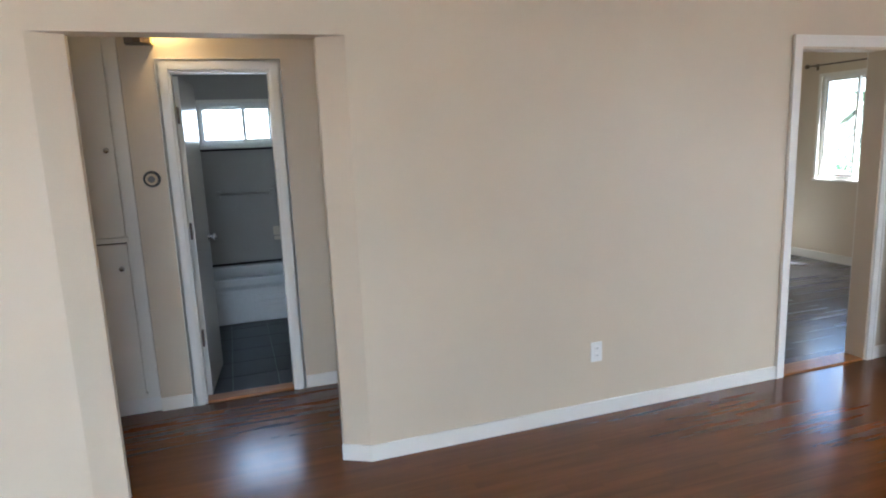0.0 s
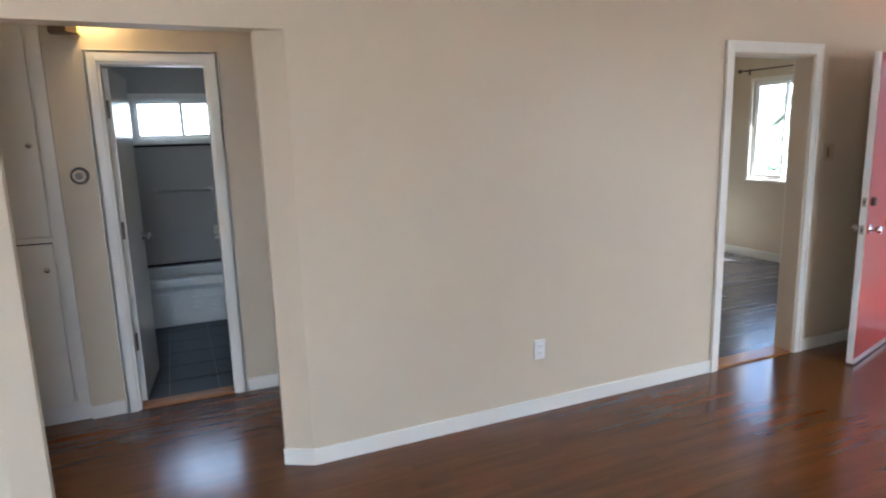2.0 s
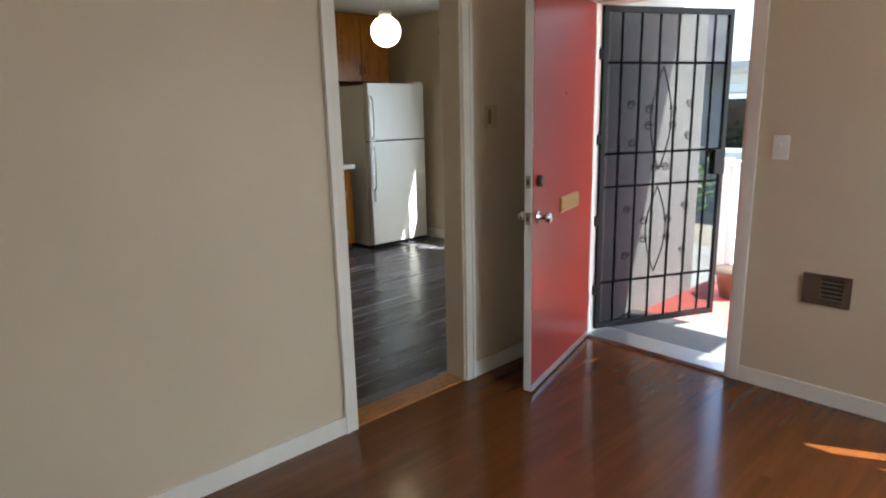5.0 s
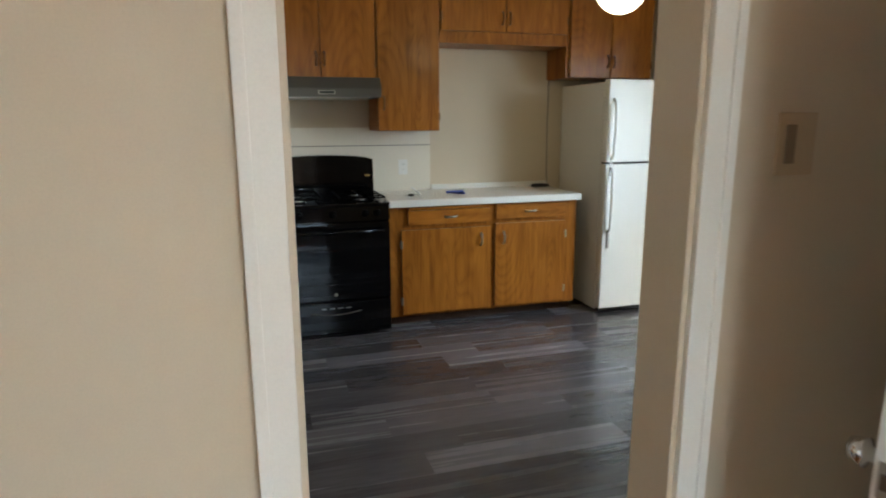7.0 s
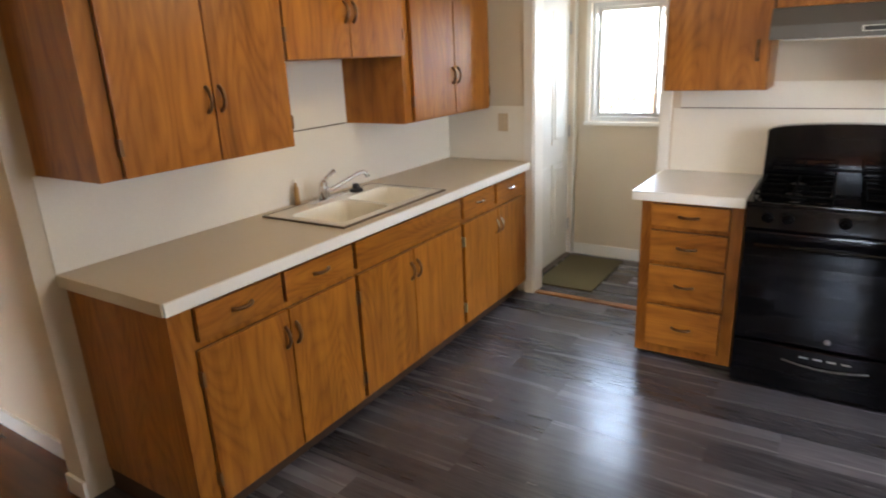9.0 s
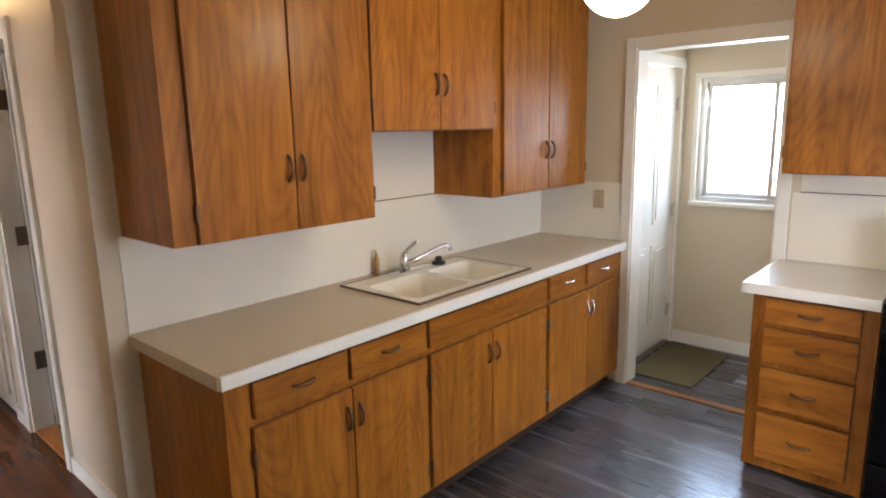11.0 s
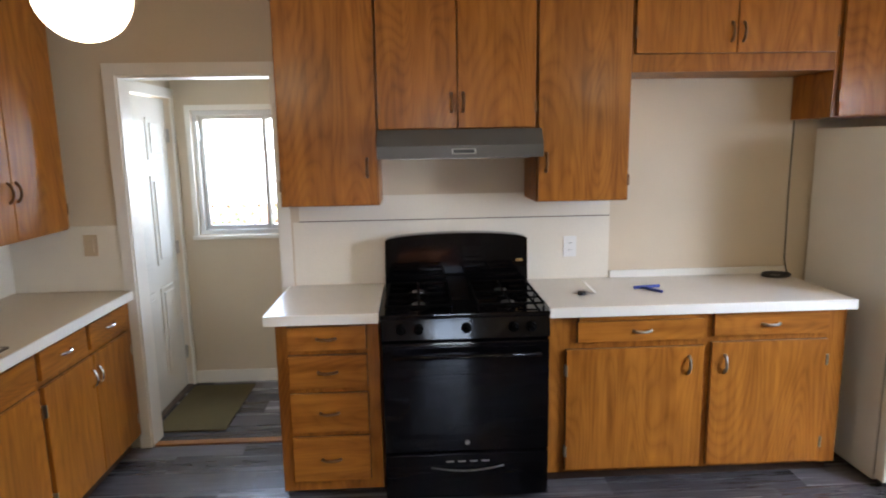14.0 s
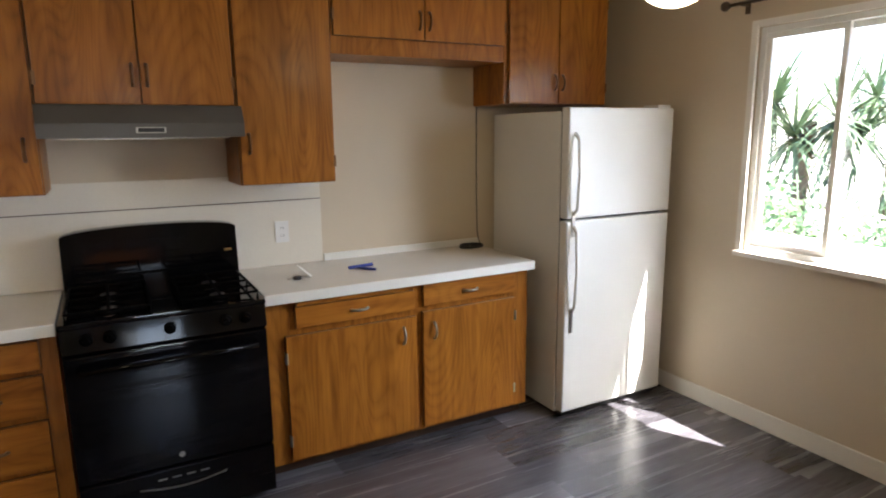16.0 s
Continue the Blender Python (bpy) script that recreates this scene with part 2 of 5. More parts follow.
M_FENCE = wood("fence_wood", (0.16, 0.10, 0.06), (0.34, 0.22, 0.13), 0.8, "z", 0.8, 0.2, 0.3)


def screen_mat(name, color, through):
    """Fine dark wire mesh: part of the light passes straight on."""
    m = mat(name, color, 0.6)
    nt, b, add, link = nodes(m)
    t, x = add("ShaderNodeBsdfTransparent"), add("ShaderNodeMixShader")
    x.inputs[0].default_value = through
    link(b.outputs[0], x.inputs[1])
    link(t.outputs[0], x.inputs[2])
    link(x.outputs[0], nt.nodes["Material Output"].inputs[0])
    return m


M_SCREEN = screen_mat("gate_mesh", (0.006, 0.0065, 0.008), 0.44)
M_SCREEN.node_tree.nodes["Principled BSDF"].inputs["Specular IOR Level"].default_value = 0.05


def leaf_mat(name, a, b2):
    m = mat(name, a, 0.5, 0.0, Subsurface_Weight=0.0)
    nt, b, add, link = nodes(m)
    g = add("ShaderNodeNewGeometry")
    link(ramp(m, g.outputs["Random Per Island"], [(0, a), (1, b2)]), b.inputs["Base Color"])
    return m


M_LEAF = leaf_mat("leaf", (0.05, 0.11, 0.035), (0.17, 0.27, 0.10))
M_PALM = leaf_mat("palm_leaf", (0.06, 0.10, 0.05), (0.14, 0.20, 0.10))


# ---- mesh helpers ----
def box(bm, x0, x1, y0, y1, z0, z1):
    v = [bm.verts.new(p) for p in ((x0, y0, z0), (x1, y0, z0), (x1, y1, z0), (x0, y1, z0), (x0, y0, z1), (x1, y0, z1), (x1, y1, z1), (x0, y1, z1))]
    for f in ((0, 3, 2, 1), (4, 5, 6, 7), (0, 1, 5, 4), (1, 2, 6, 5), (2, 3, 7, 6), (3, 0, 4, 7)):
        bm.faces.new([v[i] for i in f])
    return v


def prism(bm, poly, axis, a0, a1):
    """A polygon pushed along an axis; the polygon holds the two other axes in order."""
    def p(q, a):
        return {"x": (a, *q), "y": (q[0], a, q[1]), "z": (*q, a)}[axis]
    lo, hi = [bm.verts.new(p(q, a0)) for q in poly], [bm.verts.new(p(q, a1)) for q in poly]
    n = len(poly)
    bm.faces.new(lo[::-1])
    bm.faces.new(hi)
    for i in range(n):
        bm.faces.new((lo[i], lo[(i + 1) % n], hi[(i + 1) % n], hi[i]))


def tube(bm, pts, r, n=8, cap=True):
    pts = [Vector(p) for p in pts]
    rings = []
    for i, p in enumerate(pts):
        d = (pts[min(i + 1, len(pts) - 1)] - pts[max(i - 1, 0)]).normalized()
        a = d.orthogonal().normalized() if not rings else (side - d * side.dot(d)).normalized()
        side = a
        b = d.cross(a)
        rr = r[i] if isinstance(r, (list, tuple)) else r
        rings.append([bm.verts.new(p + (a * math.cos(t) + b * math.sin(t)) * rr) for t in [2 * math.pi * k / n for k in range(n)]])
    for q, s in zip(rings, rings[1:]):
        for k in range(n):
            bm.faces.new((q[k], q[(k + 1) % n], s[(k + 1) % n], s[k]))
    if cap:
        bm.faces.new(rings[0][::-1])
        bm.faces.new(rings[-1])


def ball(bm, c, r, u=24, v=16):
    bmesh.ops.create_uvsphere(bm, u_segments=u, v_segments=v, radius=r, matrix=Matrix.Translation(c))


ORIGIN = Vector((0, 0, 0))  # where the coordinates of the space being built start


def thing(name, at, label, category, group="", kind=""):
    ob = new(name)
    ob.empty_display_size = 0.05
    ob.location = Vector(at) + ORIGIN
    return tagged(ob, label, category, group, kind)


def base_of(ob):
    p = Vector((0, 0, 0))
    while ob:
        p += ob.location
        ob = ob.parent
    return p


def part(name, bm, material, parent=None, label="", bevel=0.0, smooth=False, seg=2):
    if bevel:
        bmesh.ops.bevel(bm, geom=bm.edges[:], offset=bevel, segments=seg, affect="EDGES", profile=0.7, clamp_overlap=True)
    bmesh.ops.recalc_face_normals(bm, faces=bm.faces[:])
    me = bpy.data.meshes.new(name)
    bm.to_mesh(me)
    bm.free()
    for m in material if isinstance(material, (list, tuple)) else (material,):
        me.materials.append(m)
    if smooth:
        me.polygons.foreach_set("use_smooth", [True] * len(me.polygons))
    me.transform(Matrix.Translation(ORIGIN))
    ob = new(name, me)
    if parent:
        me.transform(Matrix.Translation(-base_of(parent)))
        ob.parent = parent
    if label:
        ob["label"] = label
    return ob


def boxes(*bs):
    bm = bmesh.new()
    for b in bs:
        box(bm, *b)
    return bm


def bpart(name, b, material, parent, label="", bevel=0.003):
    return part(name, boxes(b), material, parent, label, bevel)


def wall(name, along, a0, a1, t0, t1, z0, z1, holes, mats, label):
    """A wall along x or y with openings cut through; mats: body, low face, high face."""
    A = sorted({a0, a1, *[h[0] for h in holes], *[h[1] for h in holes]})
    Z = sorted({z0, z1, *[h[2] for h in holes], *[h[3] for h in holes]})
    def solid(i, j):
        if not (0 <= i < len(A) - 1 and 0 <= j < len(Z) - 1):
            return False
        a, z = (A[i] + A[i + 1]) / 2, (Z[j] + Z[j + 1]) / 2
        return not any(h[0] < a < h[1] and h[2] < z < h[3] for h in holes)
    bm = bmesh.new()
    def face(ps, m):
        f = bm.faces.new([bm.verts.new((a, t, z) if along == "x" else (t, a, z)) for a, t, z in ps])
        f.material_index = m
    for i in range(len(A) - 1):
        for j in range(len(Z) - 1):
            if not solid(i, j):
                continue
            p, q, r, s = A[i], A[i + 1], Z[j], Z[j + 1]
            face(((p, t0, r), (q, t0, r), (q, t0, s), (p, t0, s)), 1)
            face(((p, t1, r), (p, t1, s), (q, t1, s), (q, t1, r)), 2)
            for di, dj, ps in ((-1, 0, ((p, t0, r), (p, t0, s), (p, t1, s), (p, t1, r))), (1, 0, ((q, t0, r), (q, t1, r), (q, t1, s), (q, t0, s))),
                               (0, -1, ((p, t0, r), (p, t1, r), (q, t1, r), (q, t0, r))), (0, 1, ((p, t0, s), (q, t0, s), (q, t1, s), (p, t1, s)))):
                if not solid(i + di, j + dj):
                    face(ps, 0)
    bmesh.ops.remove_doubles(bm, verts=bm.verts[:], dist=1e-5)
    return tagged(part(name, bm, mats), label, "wall", kind="structure")


W3 = (M_WALL, M_WALL, M_WALL)
H = 2.48
# ---- walls ----
wall("wall_living_north", "x", -3.0, 4.45, 0.0, 0.13, 0, H, [(-1.255, 0.0, 0, 2.08), (2.697, 3.427, 0, 2.05)], W3, "beige painted plaster wall between living room and kitchen")
bm = bmesh.new()
prism(bm, [(0.0, 0.001), (-0.125, 0.07), (-0.125, 0.129), (0.0, 0.129)], "z", 0, 2.08)
prism(bm, [(-1.255, 0.001), (-1.13, 0.07), (-1.13, 0.129), (-1.255, 0.129)], "z", 0, 2.08)
tagged(part("wall_opening_jamb", bm, M_WALL), "splayed beige plaster jambs of the hall opening", "wall", kind="structure")
wall("wall_living_east", "y", -3.4, 0.0, 4.45, 4.6, 0, H, [(-0.985, -0.085, 0, 2.04), (-3.1, -2.36, 0.82, 2.06)], (M_WALL, M_WALL, M_STUCCO), "beige painted wall with the front door opening")
wall("wall_living_south", "x", -3.15, 4.45, -3.38, -3.25, 0, H, [(3.09, 3.93, 0.9, 2.3), (-2.4, -0.4, 0.9, 2.2)], W3, "beige painted wall with a sunny window")
wall("wall_living_west", "y", -3.25, 1.08, -3.15, -3.0, 0, H, [], W3, "plain beige painted wall")
wall("wall_kitchen_south", "x", 4.45, 6.11, 0.0, 0.13, -0.3, H, [], (M_STUCCO, M_STUCCO, M_WALL), "kitchen outer wall, grey-white stucco outside")
wall("wall_hall_north", "x", -3.0, 0.63, 1.12, 1.22, 0, H, [(-1.75, -1.085, 0.0, 2.44), (-0.835, -0.262, 0, 2.055)], (M_WALL, M_WALL, M_BATHWALL), "beige hall wall around the bathroom door")
wall("wall_bath_west", "y", 1.22, 3.60, -1.12, -1.0, 0, H, [], (M_BATHWALL,) * 3, "grey bathroom wall")
wall("wall_bath_north", "x", -1.12, 0.63, 3.60, 3.72, 0, H, [(-0.805, -0.085, 1.615, 2.02)], (M_BATHWALL,) * 3, "grey tiled bathroom wall above the tub")
KITCHEN = Vector((0.10, 0.13, 0.0))
ORIGIN = KITCHEN
wall("wall_kitchen_west", "y", 0.0, 3.65, 0.53, 0.656, 0, H, [(0.0, 0.89, 0, 2.06)], (M_WALL, M_BATHWALL, M_WALL), "beige wall behind the sink cabinets with hall opening")
wall("wall_kitchen_north", "x", 0.53, 6.01, 3.65, 3.78, 0, H, [(1.297, 2.085, 0, 2.04)], W3, "beige kitchen wall behind the stove")
wall("wall_kitchen_east", "y", 0.0, 3.65, 5.88, 6.01, 0, H, [(1.35, 2.47, 0.965, 2.12)], (M_WALL, M_WALL, M_STUCCO), "beige kitchen wall with sliding window")
wall("wall_nook_west", "y", 3.78, 4.75, 1.08, 1.206, 0, 2.2, [(3.83, 4.59, 0, 2.0)], (M_WALL,) * 3, "beige wall of the back entry")
wall("wall_nook_north", "x", 1.206, 2.42, 4.62, 4.75, 0, 2.2, [(1.325, 1.99, 1.07, 1.915)], (M_WALL, M_WALL, M_STUCCO), "beige wall of the back entry with window")
wall("wall_nook_east", "y", 3.78, 4.62, 2.3, 2.42, 0, 2.2, [], W3, "plain beige wall of the back entry")
ORIGIN = Vector((0, 0, 0))


def slab(name, x0, x1, y0, y1, z0, z1, m, label, cat):
    return tagged(part(name, boxes((x0, x1, y0, y1, z0, z1)), m), label, cat, kind="structure")


slab("ceiling_living", -3.15, 4.6, -3.38, 0.13, H, H + 0.1, M_CEIL, "off-white painted living room ceiling", "ceiling")
slab("ceiling_kitchen", 0.63, 6.11, 0.13, 3.91, H, H + 0.1, M_CEIL, "off-white painted kitchen ceiling", "ceiling")
slab("ceiling_hall", -3.15, 0.63, 0.13, 3.72, H, H + 0.1, M_CEIL, "off-white hall and bathroom ceiling", "ceiling")
slab("ceiling_nook", 1.18, 2.52, 3.91, 4.88, 2.2, 2.3, M_CEIL, "low white ceiling of the back entry", "ceiling")
slab("porch_roof", 4.6, 5.82, -2.2, 0.0, 2.5, 2.6, M_WHITE, "white porch roof over the front door", "roof")

living_floor = slab("floor_living", -3.15, 4.6, -3.38, 1.22, -0.15, -0.0085, M_TOE, "red-brown glossy oak strip floor", "floor")
kitchen_floor = slab("floor_kitchen", 0.631, 6.11, 0.131, 4.88, -0.149, -0.0155, M_GAP, "grey wood-look vinyl plank floor", "floor")
bath_floor = slab("floor_bathroom", -1.12, 0.63, 1.221, 3.72, -0.148, -0.012, M_GROUT, "dark slate-look tiled bathroom floor", "floor")
slab("ground", -400, 400, -400, 400, -0.6, -0.5, M_GROUND, "dry earth and pale ground around the house", "ground")


# ---- trim ----
def trim(name, bs, label, m=None, bevel=0.004):
    bm = boxes(*bs)
    return tagged(part(name, bm, m or M_TRIM, bevel=bevel), label, "trim", kind="structure")


BB = 0.085
trim("baseboard_living_north", [(0.0, 2.632, -0.014, 0.0, 0, BB), (3.492, 4.436, -0.014, 0.0, 0, BB), (-3.0, -1.255, -0.014, 0.0, 0, BB)], "white painted baseboard")
trim("baseboard_living_east", [(4.436, 4.45, -3.25, -1.05, 0, BB)], "white painted baseboard")
trim("baseboard_living_south", [(-3.0, 4.45, -3.25, -3.236, 0, BB)], "white painted baseboard")
trim("baseboard_hall", [(-1.085, -0.905, 1.106, 1.12, 0, BB), (-0.194, 0.63, 1.106, 1.12, 0, BB), (0.63, 0.756, 1.006, 1.02, 0, BB)], "white painted hall baseboard")
bm = bmesh.new()
prism(bm, [(0.003, -0.014), (-0.137, 0.064), (-0.13, 0.074), (0.003, 0.003)], "z", 0, BB)
tagged(part("baseboard_jamb", bm, M_TRIM), "white baseboard round the opening's corner", "trim", kind="structure")
trim("baseboard_kitchen_east", [(5.966, 5.98, 0.146, 3.78, 0, 0.10)], "white painted kitchen baseboard")
trim("baseboard_kitchen_south", [(0.756, 2.632, 0.13, 0.144, 0, BB), (3.492, 5.966, 0.13, 0.144, 0, BB)], "white painted kitchen baseboard")
trim("baseboard_nook", [(1.306, 2.4, 4.736, 4.75, 0, 0.09)], "white painted baseboard")
CW = 0.061


def casing(name, along, a0, a1, t0, t1, top, label):
    """Door casing on one wall face with a stepped back band, opening a0..a1."""
    def bx(p, q, r, s, u0=t0, u1=t1):
        return (p, q, u0, u1, r, s) if along == "x" else (u0, u1, p, q, r, s)
    o = (t1 - t0) * 0.35
    lo, hi = (t0 - o, t1) if abs(t0) > abs(t1) or t0 < 0 else (t0, t1 + o)
    bs = [bx(a0 - CW, a0, 0, top + CW), bx(a1, a1 + CW, 0, top + CW), bx(a0, a1, top, top + CW),
          bx(a0 - CW - 0.004, a0 - CW + 0.016, 0, top + CW + 0.004, lo, hi), bx(a1 + CW - 0.016, a1 + CW + 0.004, 0, top + CW + 0.004, lo, hi),
          bx(a0 - CW + 0.016, a1 + CW - 0.016, top + CW - 0.016, top + CW + 0.004, lo, hi)]
    return trim(name, bs, label, bevel=0.003)


casing("casing_kitchen_door", "x", 2.697, 3.427, -0.016, 0.0, 2.05, "white painted casing of the kitchen doorway")
casing("casing_kitchen_door_back", "x", 2.697, 3.427, 0.13, 0.146, 2.05, "white painted casing of the kitchen doorway")
trim("jamb_kitchen_door", [(2.695, 2.709, -0.002, 0.132, 0, 2.05), (3.415, 3.429, -0.002, 0.132, 0, 2.05), (2.709, 3.415, -0.002, 0.132, 2.037, 2.052)], "cream painted doorway lining", M_WALL)
trim("threshold_kitchen", [(2.7095, 3.4145, 0.0, 0.135, -0.01, 0.012)], "worn wooden threshold strip", M_SILLWOOD, 0.006)
casing("casing_bath_door", "x", -0.835, -0.262, 1.102, 1.12, 2.055, "white painted casing of the bathroom door")
trim("jamb_bath_door", [(-0.837, -0.82, 1.118, 1.222, 0, 2.055), (-0.277, -0.26, 1.118, 1.222, 0, 2.055), (-0.82, -0.277, 1.118, 1.222, 2.04, 2.057)], "white painted bathroom door jamb")
trim("threshold_bath", [(-0.819, -0.278, 1.125, 1.225, -0.01, 0.014)], "wooden bathroom threshold", M_SILLWOOD, 0.006)
trim("casing_front_door", [(4.434, 4.45, -0.985 - CW, -0.985, 0, 2.04 + CW), (4.434, 4.45, -0.085, -0.085 + CW, 0, 2.04 + CW), (4.434, 4.45, -0.985, -0.085, 2.04, 2.04 + CW)], "white painted casing of the front door")
trim("jamb_front_door", [(4.449, 4.602, -0.987, -0.97, 0, 2.04), (4.449, 4.602, -0.1, -0.083, 0, 2.04), (4.449, 4.602, -0.97, -0.1, 2.025, 2.042)], "white painted front door jamb")
trim("sill_front_door", [(4.44, 4.64, -0.97, -0.1, -0.02, 0.022)], "metal and wood door sill, scuffed", M_ALU, 0.006)
ORIGIN = KITCHEN
trim("casing_nook", [(1.236, 1.297, 3.634, 3.65, 0, 2.10), (2.085, 2.145, 3.634, 3.65, 0, 2.10), (1.297, 2.085, 3.634, 3.65, 2.04, 2.10)], "cream painted casing of the back entry")
trim("jamb_nook", [(1.295, 1.306, 3.648, 3.782, 0, 2.04), (2.074, 2.087, 3.648, 3.782, 0, 2.04), (1.306, 2.074, 3.648, 3.782, 2.027, 2.042)], "white painted lining of the back entry")
trim("threshold_nook", [(1.307, 2.073, 3.65, 3.70, -0.01, 0.01)], "thin wooden floor strip", M_SILLWOOD, 0.004)


ORIGIN = Vector((0, 0, 0))


# ---- windows ----
def window(name, along, a0, a1, t0, t1, z0, z1, inner, label, glass, mull=0.5, sill=True, face=None, col=None):
    """Sliding window: outer frame, two sashes, panes; inner: +1 or -1, the side of the room."""
    def bx(p, q, u0, u1, r, s):
        return (p, q, u0, u1, r, s) if along == "x" else (u0, u1, p, q, r, s)
    c = ((a0 + a1) / 2, (t0 + t1) / 2, z0) if along == "x" else ((t0 + t1) / 2, (a0 + a1) / 2, z0)
    w = thing(name, c, label, "window", kind="structure")
    tm = (t0 + t1) / 2
    fm = col or M_ALU
    part("window_frame", boxes(bx(a0, a0 + 0.03, tm - 0.04, tm + 0.04, z0, z1), bx(a1 - 0.03, a1, tm - 0.04, tm + 0.04, z0, z1),
         bx(a0 + 0.03, a1 - 0.03, tm - 0.04, tm + 0.04, z0, z0 + 0.03), bx(a0 + 0.03, a1 - 0.03, tm - 0.04, tm + 0.04, z1 - 0.03, z1)), fm, w, bevel=0.003)
    am = a0 + (a1 - a0) * mull
    for k, (p, q) in enumerate(((a0 + 0.03, am + 0.018), (am - 0.018, a1 - 0.03))):
        u = tm - 0.018 if k else tm + 0.018
        s = part("sash", boxes(bx(p, p + 0.028, u - 0.012, u + 0.012, z0 + 0.031, z1 - 0.031), bx(q - 0.028, q, u - 0.012, u + 0.012, z0 + 0.031, z1 - 0.031),
                 bx(p + 0.028, q - 0.028, u - 0.012, u + 0.012, z0 + 0.031, z0 + 0.059), bx(p + 0.028, q - 0.028, u - 0.012, u + 0.012, z1 - 0.059, z1 - 0.031)), fm, w, bevel=0.002)
        g = part("pane", boxes(bx(p + 0.026, q - 0.026, u - 0.002, u + 0.002, z0 + 0.057, z1 - 0.057)), glass, s)
        g.visible_shadow = False
    f = t1 if inner > 0 else t0
    e = 0.016 * inner
    lo, hi = min(f, f + e), max(f, f + e)
    if sill:
        part("window_sill", boxes(bx(a0 - 0.04, a1 + 0.04, min(tm, f + 0.03 * inner), max(tm, f + 0.03 * inner), z0 - 0.028, z0 - 0.002)), M_TRIM, w, bevel=0.004)
        part("window_casing", boxes(bx(a0 - 0.035, a0, lo, hi, z0, z1 + 0.035), bx(a1, a1 + 0.035, lo, hi, z0, z1 + 0.035), bx(a0, a1, lo, hi, z1, z1 + 0.035)), M_TRIM, w, bevel=0.003)
    return w


ORIGIN = KITCHEN
window("window_kitchen", "y", 1.35, 2.47, 5.86, 5.97, 0.965, 2.12, -1, "white sliding window with bright garden view", M_GLASS, 0.63, col=M_WHITE)
window("window_nook", "x", 1.325, 1.99, 4.62, 4.75, 1.07, 1.915, -1, "aluminium sliding window of the back entry", M_GLASS, 0.72)
ORIGIN = Vector((0, 0, 0))
window("window_bath", "x", -0.805, -0.085, 3.60, 3.72, 1.615, 2.02, -1, "frosted white sliding bathroom window", M_FROST, 0.6, col=M_WHITE)
window("window_living_east", "y", -3.1, -2.36, 4.45, 4.6, 0.82, 2.06, -1, "white living room window", M_GLASS, 0.5, col=M_WHITE)
window("window_living_front", "x", -2.4, -0.4, -3.38, -3.25, 0.9, 2.2, 1, "wide white living room window", M_GLASS, 0.5, col=M_WHITE)
window("window_living_south", "x", 3.09, 3.93, -3.38, -3.25, 0.9, 2.3, 1, "white sliding window in the sun", M_GLASS, 0.5, col=M_WHITE)


def curtain_rod(at, along, length):
    r = thing("curtain_rod", at, "dark metal curtain rod above the window", "curtain rod")
    x, y, z = at
    bm = bmesh.new()
    tube(bm, [(x, y, z), (x, y + length, z)], 0.009, 10)
    part("rod", bm, M_BROWNPL, r, smooth=True)
    for s in (0, length):
        bm = bmesh.new()
        ball(bm, (x, y + s, z), 0.026, 14, 10)
        part("finial", bm, M_BROWNPL, r, smooth=True)
    for s in (0.1 if length > 0 else -0.1, length * 0.93):
        bm = boxes((x - 0.006, x + 0.05, y + s - 0.008, y + s + 0.008, z - 0.012, z + 0.006))
        box(bm, x + 0.046, x + 0.052, y + s - 0.014, y + s + 0.014, z - 0.05, z + 0.02)
        part("bracket", bm, M_BROWNPL, r)
    return r


curtain_rod((5.93, 2.79, 2.25), "y", -1.5)
curtain_rod((4.398, -2.24, 2.16), "y", -0.95)

ORIGIN = KITCHEN


# ---- kitchen cabinets ----
def mapper(face, base):
    """Boxes in width, depth off the wall, height, for a run that faces +x or -y."""
    if face == "+x":
        return lambda u0, u1, d0, d1, z0, z1: (base + d0, base + d1, u0, u1, z0, z1), lambda u, d, z: (base + d, u, z)
    return lambda u0, u1, d0, d1, z0, z1: (u0, u1, base - d1, base - d0, z0, z1), lambda u, d, z: (u, base - d, z)


def pull(parent, pt, u, d, z, upright, m):
    """A curved cabinet pull with two feet."""
    n, L, bm = 9, 0.088, bmesh.new()
    pts, rad = [], []
    for i in range(n):
        a = i / (n - 1)
        s, out = (a - 0.5) * L, 0.024 * math.sin(math.pi * a) ** 0.6
        pts.append(pt(u, d + out, z + s) if upright else pt(u + s, d + out, z))
        rad.append(0.0042 + 0.003 * abs(math.cos(math.pi * a)) + 0.0022 * math.sin(math.pi * a) ** 4)
    tube(bm, pts, rad, 8)
    return part("handle", bm, m, parent, "curved metal pull", smooth=True)


